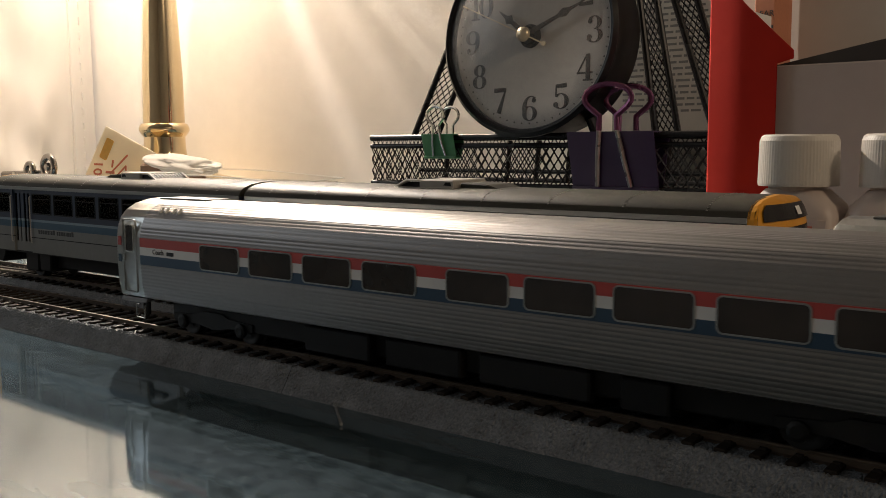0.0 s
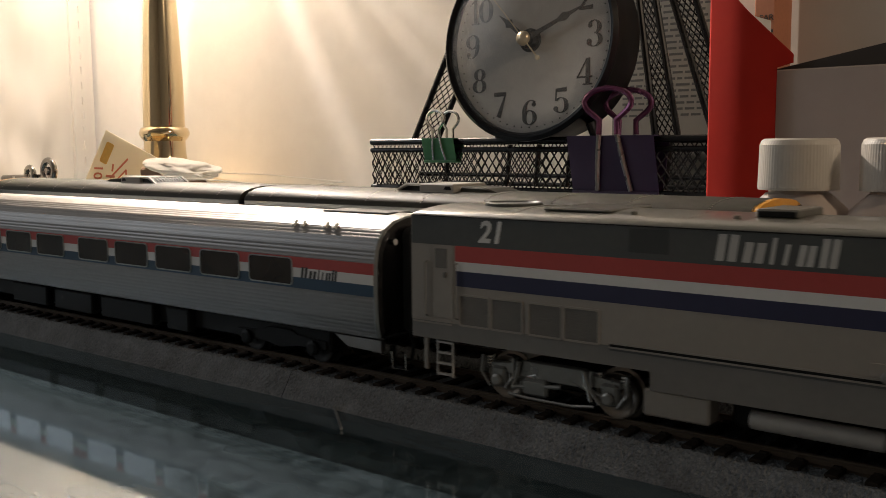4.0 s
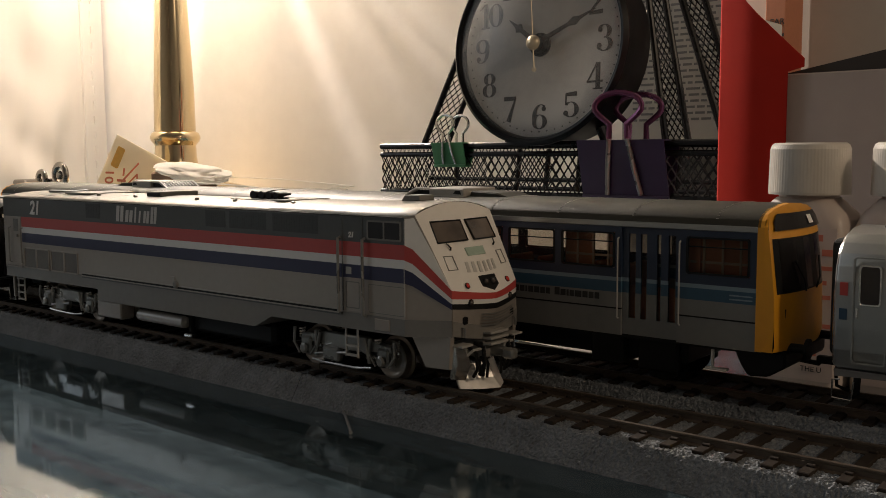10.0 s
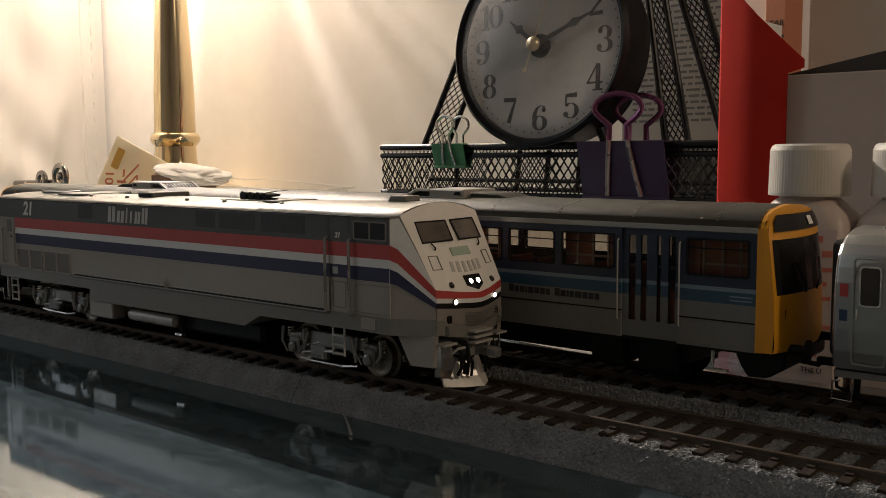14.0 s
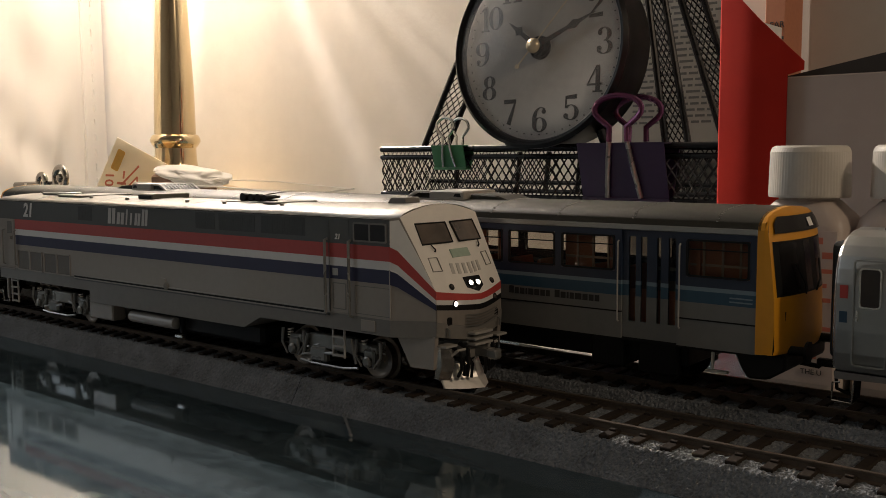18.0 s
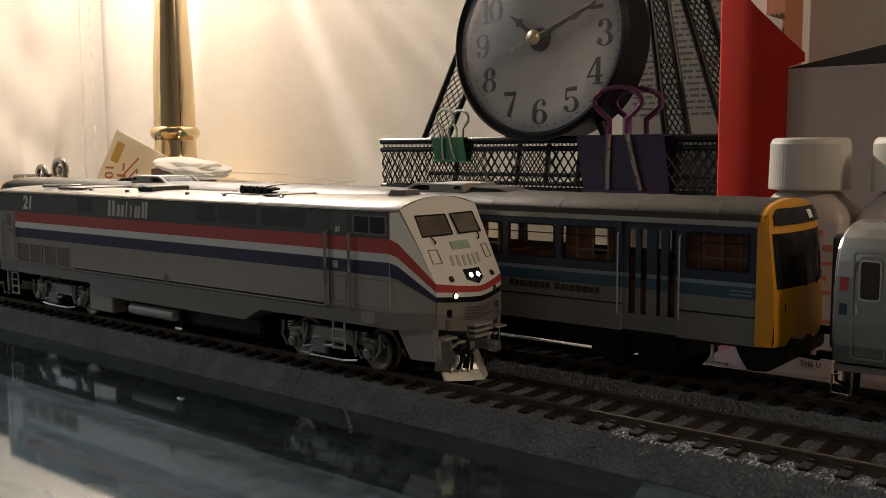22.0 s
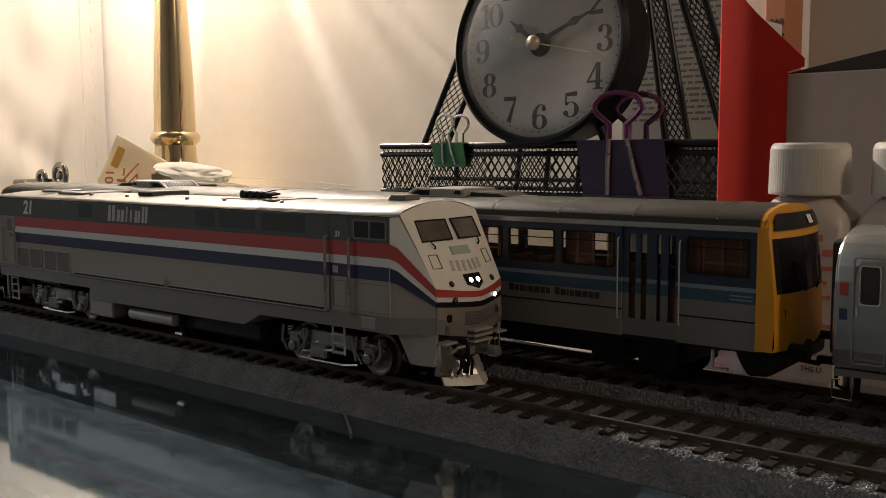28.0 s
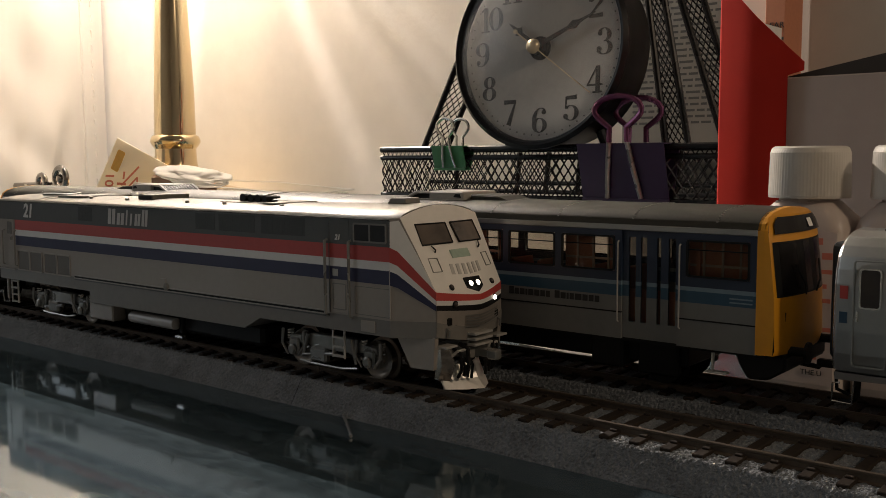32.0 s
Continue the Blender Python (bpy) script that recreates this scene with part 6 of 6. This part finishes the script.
def clutter():
    # chrome ring and rod
    ob = thing("chrome_ring_clip", "chrome rod with two round ring ends", "clip", (-632, 200, 48))
    part("ring", tube([(8.6 * math.cos(a), 0, 8.6 * math.sin(a)) for a in [k * math.tau / 28 for k in range(28)]], 2.6, 10, closed=True), STEEL, ob, smooth=True)
    part("ball", lathe([(0.1, -3.4), (2.6, -2.6), (3.6, 0), (2.6, 2.6), (0.1, 3.4)], 16, axis="y"), STEEL, ob, smooth=True)
    part("ring", tube([(-30 + 5.6 * math.cos(a), 0, -3 + 5.6 * math.sin(a)) for a in [k * math.tau / 28 for k in range(28)]], 2.4, 10, closed=True), STEEL, ob, smooth=True)
    part("rod", tube([(-140, 4, -9), (-8, 4, -5)], 2.8, 12), STEEL, ob)
    part("stand", tube([(-60, 4, -5), (-60, 4, -57)], 3.5, 12), CHROME, ob)
    part("stand_foot", lathe([(18, -57.4), (18, -54), (3, -52)], 24, at=(-60, 4, 0)), CHROME, ob)
    # card in its sleeve, leaning back
    cd = thing("printed_card", "cream card with orange and red print leaning back", "card", (-553, 222, 30))
    cd.matrix_world = cd.matrix_world @ pose(0, 0, 0, -10, 23, 12)
    part("sheet", box(-46, 46, -0.5, 0.5, -62, 36, 0.2), TAN, cd)
    part("orange_print", slab(rounded(8, 17, 1.5, cx=-36, cy=20), -0.8, -0.4), ORANGE, cd)
    part("numeral", moved(text_bm("10", 12, 0.15, 0.2), at(-37, -0.7, 3, 0, 68, 0)), REDINK, cd)
    for x, z, l, w2, turn in ((-19, 14, 22, 1.6, 24), (-15, 9, 15, 1.4, 24), (-24, 5, 9, 2.0, 70), (-10, 12, 9, 1.5, -30), (-6, 6, 12, 1.3, 60), (-25, 12, 6, 1.8, -20)):
        part("print_bar", moved(box(-w2 / 2, w2 / 2, -0.75, -0.4, -l / 2, l / 2, 0.1), at(x, 0, z, 0, turn, 0)), REDINK, cd)
    # clear packaging
    pk = thing("clear_package", "clear plastic package with white film and brown insert", "package", (-440, 225, BASE))
    part("tray", box(-90, 96, -22, 22, 0, 50, 3), TRAYM, pk)
    # white rods paint the highlights along the clear tray's edges
    part("rim", tube([(-90, -22, 55), (20, -22, 53), (96, -22, 50)], 0.55, 6), TISSUE, pk)
    part("rim", tube([(-90, 22, 57), (20, 22, 56), (96, 22, 52)], 0.45, 6), TISSUE, pk)
    part("rim", tube([(96, -22, 50), (96, 22, 52)], 0.45, 6), TISSUE, pk)
    part("insert", box(-80, -40, -16, 16, 1, 61, 2), INSERT, pk, "brown card insert")
    bm = bmesh.new()
    bmesh.ops.create_icosphere(bm, subdivisions=5, radius=1)
    for v in bm.verts:
        c = v.co.copy()
        k = 1 + 0.22 * noise.noise(c * 1.7) + 0.10 * abs(noise.noise(c * 3.6))
        v.co = Vector((-42 + 35 * c.x * k, -4 + 20 * c.y * k, 60 - 4 * c.x + 7.0 * c.z * k))
    part("film", bm, TISSUE, pk, "crumpled white plastic film", smooth=True)
    # red folder, standing open
    fo = thing("red_folder", "red card folder standing upright and open", "folder", (-70, 200, BASE))
    cols = [(-8, 20, 0, 152), (-5.5, 8, 0, 149.5), (-2, 1, 0, 147), (8, -3, 0, 139.5), (16, -4.5, 0, 131), (29.0, -4, 0, 118.0), (29.1, -4, 106.2, 117.9), (35.5, -3, 108, 111.5)]
    bm = bmesh.new()
    fr = [(bm.verts.new((x, y, a)), bm.verts.new((x, y, b))) for x, y, a, b in cols]
    bk = [(bm.verts.new((x, y + 0.8, a)), bm.verts.new((x, y + 0.8, b))) for x, y, a, b in cols]
    for i in range(len(cols) - 1):
        bm.faces.new((fr[i][0], fr[i + 1][0], fr[i + 1][1], fr[i][1]))
        bm.faces.new((bk[i][0], bk[i][1], bk[i + 1][1], bk[i + 1][0]))
        bm.faces.new((fr[i][1], fr[i + 1][1], bk[i + 1][1], bk[i][1]))
    part("cover", bm, REDCARD, fo, smooth=True)
    part("inner_sheet", box(-8.8, -7.6, 22, 90, 2, 138), PAPER, fo)
    # cardboard box with dark lid
    bx = thing("cardboard_box", "grey-pink cardboard box with a dark lid flap", "box", (-44, 200, BASE))
    part("body", box(0, 170, 0, 110, 0, 105.6, 0.6), BOXM, bx)
    part("lid", slab([(0, 105.8), (150, 105.8), (150, 126), (60, 117)], 2, 110), DARKLID, bx, "dark brown raised lid")
    # sheet of small print and a carton against the wall
    sh = thing("printed_sheet", "white sheet of small print leaning on the wall", "paper", (-158, 333, 77))
    part("sheet", box(-34, 36, 0, 0.6, -86, 110), SHEETM, sh)
    rng = random.Random(2)
    for i in range(26):
        x = -27
        while x < 26:
            l = rng.uniform(3, 9)
            part("print_bar", box(x, min(x + l, 30), -0.04, 0.2, 96 - i * 3.6, 97.4 - i * 3.6), PRINT, sh)
            x += l + 1.4
    ca = thing("orange_carton", "faded orange carton with dark capital letters", "carton", (-92, 322, BASE))
    part("body", box(-6.5, 4.5, 0, 28, 0, 196, 0.4), CARTON, ca)
    part("carton_word", moved(text_bm("EAR", 4.6, 0.1), at(0.2, -0.15, 144)), PRINT, ca)
    for i in range(3):
        part("print_bar", box(-4 + i, 4, -0.2, 0.2, 136 - i * 4, 137.6 - i * 4), PRINT, ca)
    # paper slip on the glass behind the tracks
    ps = thing("paper_slip", "folded white paper slip lying on the glass", "paper", (-78, 92, BASE + 0.4))
    part("sheet", slab([(-24, -3.0), (10, -8.0), (58, -10), (58, -4), (16, -2.0), (-24, -1.0)], 0, 1.7, "xy"), SHEETM, ps)
    # added metal bar that stands in for a thin bright line on the glass
    pn = thing("bright_line_bar", "thin bright bar added for the bright line beside the track", "pin", (-81, -25, BASE))
    part("shaft", tube([(-10.4, 8.7, 0.6), (10.5, -8.7, 0.6)], 0.5, 8), CHROME, pn)
    part("head", lathe([(0.9, -0.4), (1.1, 0), (0.9, 0.4)], 10, axis="x", at=(-10.6, 8.8, 1.0)), CHROME, pn)
    bt = bottle("milky plastic bottle with white ribbed cap and faded label", 1.4, 99)
    b2 = bottle("milky plastic bottle with white ribbed cap and violet label", 31.2, 103)
    part("label_word", moved(text_bm("THE U", 2.3, 0.08), at(6.2, -12.4, 6.6)), LETTERM, bt)
    part("violet_band", box(-12.5, 12.5, -12.45, -12.1, 44.2, 49.4), VIOLETM, b2)


TRAYM = clear_mat("very_clear_plastic", (0.97, 0.96, 0.94), 0.1, 0.8, 1.12, veil=(0.75, 0.68, 0.58), film=(0.03, 0.12))
INSERT = mat("brown_card_insert", (0.22, 0.12, 0.07), 0.7, vary=0.1)
CARTON = mat("faded_orange_carton", (0.50, 0.20, 0.11), 0.7, vary=0.08)


# ---------------------------------------------------------------- build
room()
desk()
track(0, "model railway track of brown rails on grey ballast", True)
track(45, "model railway track on grey ballast beneath the railcar", True)
LOCO, LOCO_WHEELS = locomotive()
COACH, COACH_WHEELS = coach("fluted silver passenger coach model with tricolour stripe", (-598, 0, 0), "coaches")
COACH2, _ = coach("fluted silver passenger coach model standing still", (31, 45, 0), "coaches")
railcar("grey and blue railcar model with yellow cab front", (-180, 45, 0))
railcar("grey and blue railcar model, trailing car", (-182.5, 45, 0), 180)
letter_tray()
binder_clip("large purple binder clip with purple wire handles", -143.5, 70.5, 51, 30, 20, PURPLE, PURPLEWIRE, 24.5)
binder_clip("small green binder clip with silver wire handles", -262.4, 70.5, 24.5, 14, 12, GREENCLIP, CHROME, 16.5)
SECOND = clock()
desk_lamp()
cloth()
clutter()

# ---------------------------------------------------------------- what moves
RUN = [(0, 402.4), (0.5, 384.8), (1, 366.9), (1.5, 344.8), (2, 324.5), (2.5, 303.3), (3, 278.7), (3.5, 254.4), (4.5, 207.0), (5.5, 159.5), (6, 136.6), (6.5, 109.9),
       (7, 84.3), (7.5, 59.0), (8, 42.7), (8.5, 29.4), (9, 18.8), (9.5, 12.3), (10, 5.3), (10.5, 0.9), (11, 0.0), (12, 0.0), (20, 0.0), (32, 0.0)]


def run_at(t):
    for (a, p), (b, q) in zip(RUN, RUN[1:]):
        if t <= b:
            return p + (q - p) * (t - a) / (b - a)
    return 0.0


def lens_rows(spans):
    """Poses of a lens that shows its lit half within the spans of time."""
    rows, state = [(0.0, 0 if spans and spans[0][0] <= 0 else 180)], 0
    now = rows[0][1]
    for a, b in spans:
        for t, goal in ((a, 0), (b, 180)):
            if t <= 0 or t >= 31.95:
                continue
            step = 60 if goal == 180 else -60
            rows.append((t - 0.034, now))
            for k in (1, 2, 3):
                rows.append((t - 0.034 + k / 30, now + step * k))
            now = goal
    rows.append((32.0, now))
    return rows


def motions():
    walk(LOCO, [(t, pose((-170 + s) * MM, 0, 0)) for t, s in RUN])
    walk(COACH, [(t, pose((-598 + s) * MM, 0, 0)) for t, s in RUN])
    for w, r, x in [(w, 5.5, w.location.x) for w in LOCO_WHEELS] + [(w, 5.25, w.location.x) for w in COACH_WHEELS]:
        rows, last = [], None
        for k in range(0, 107):
            t = k / 10
            a = math.degrees(run_at(t) / r)
            if last is None or abs(a - last) > 50 or k == 106:
                rows.append((t, pose(x, 0, (r + 0.4) * MM, 0, a, 0)))
                last = a
        rows.append((32.0, rows[-1][1]))
        walk(w, rows)
    walk(SECOND, [(t, pose(0, 0, 0, 0, 6 * (t - 10.7), 0)) for t in range(0, 33, 2)])
    right = [(13.65, 17.95)] + [(17.26 + 1.28 * n, 18.0 + 1.28 * n) for n in range(1, 12)]
    left = [(13.65, 17.4)] + [(17.93 + 1.28 * n, 18.65 + 1.28 * n) for n in range(0, 11)]
    for name, spans in (("headlight0", [(13.75, 40)]), ("headlight1", [(13.75, 40)]), ("marker_light0", [(-1, 13.65)]), ("marker_light1", [(-1, 13.65)]),
                        ("ditch_light0", left), ("ditch_light1", right)):
        walk(LAMPS[name], [(t, pose(0, 0, 0, 0, 0, a)) for t, a in lens_rows(spans)])


motions()
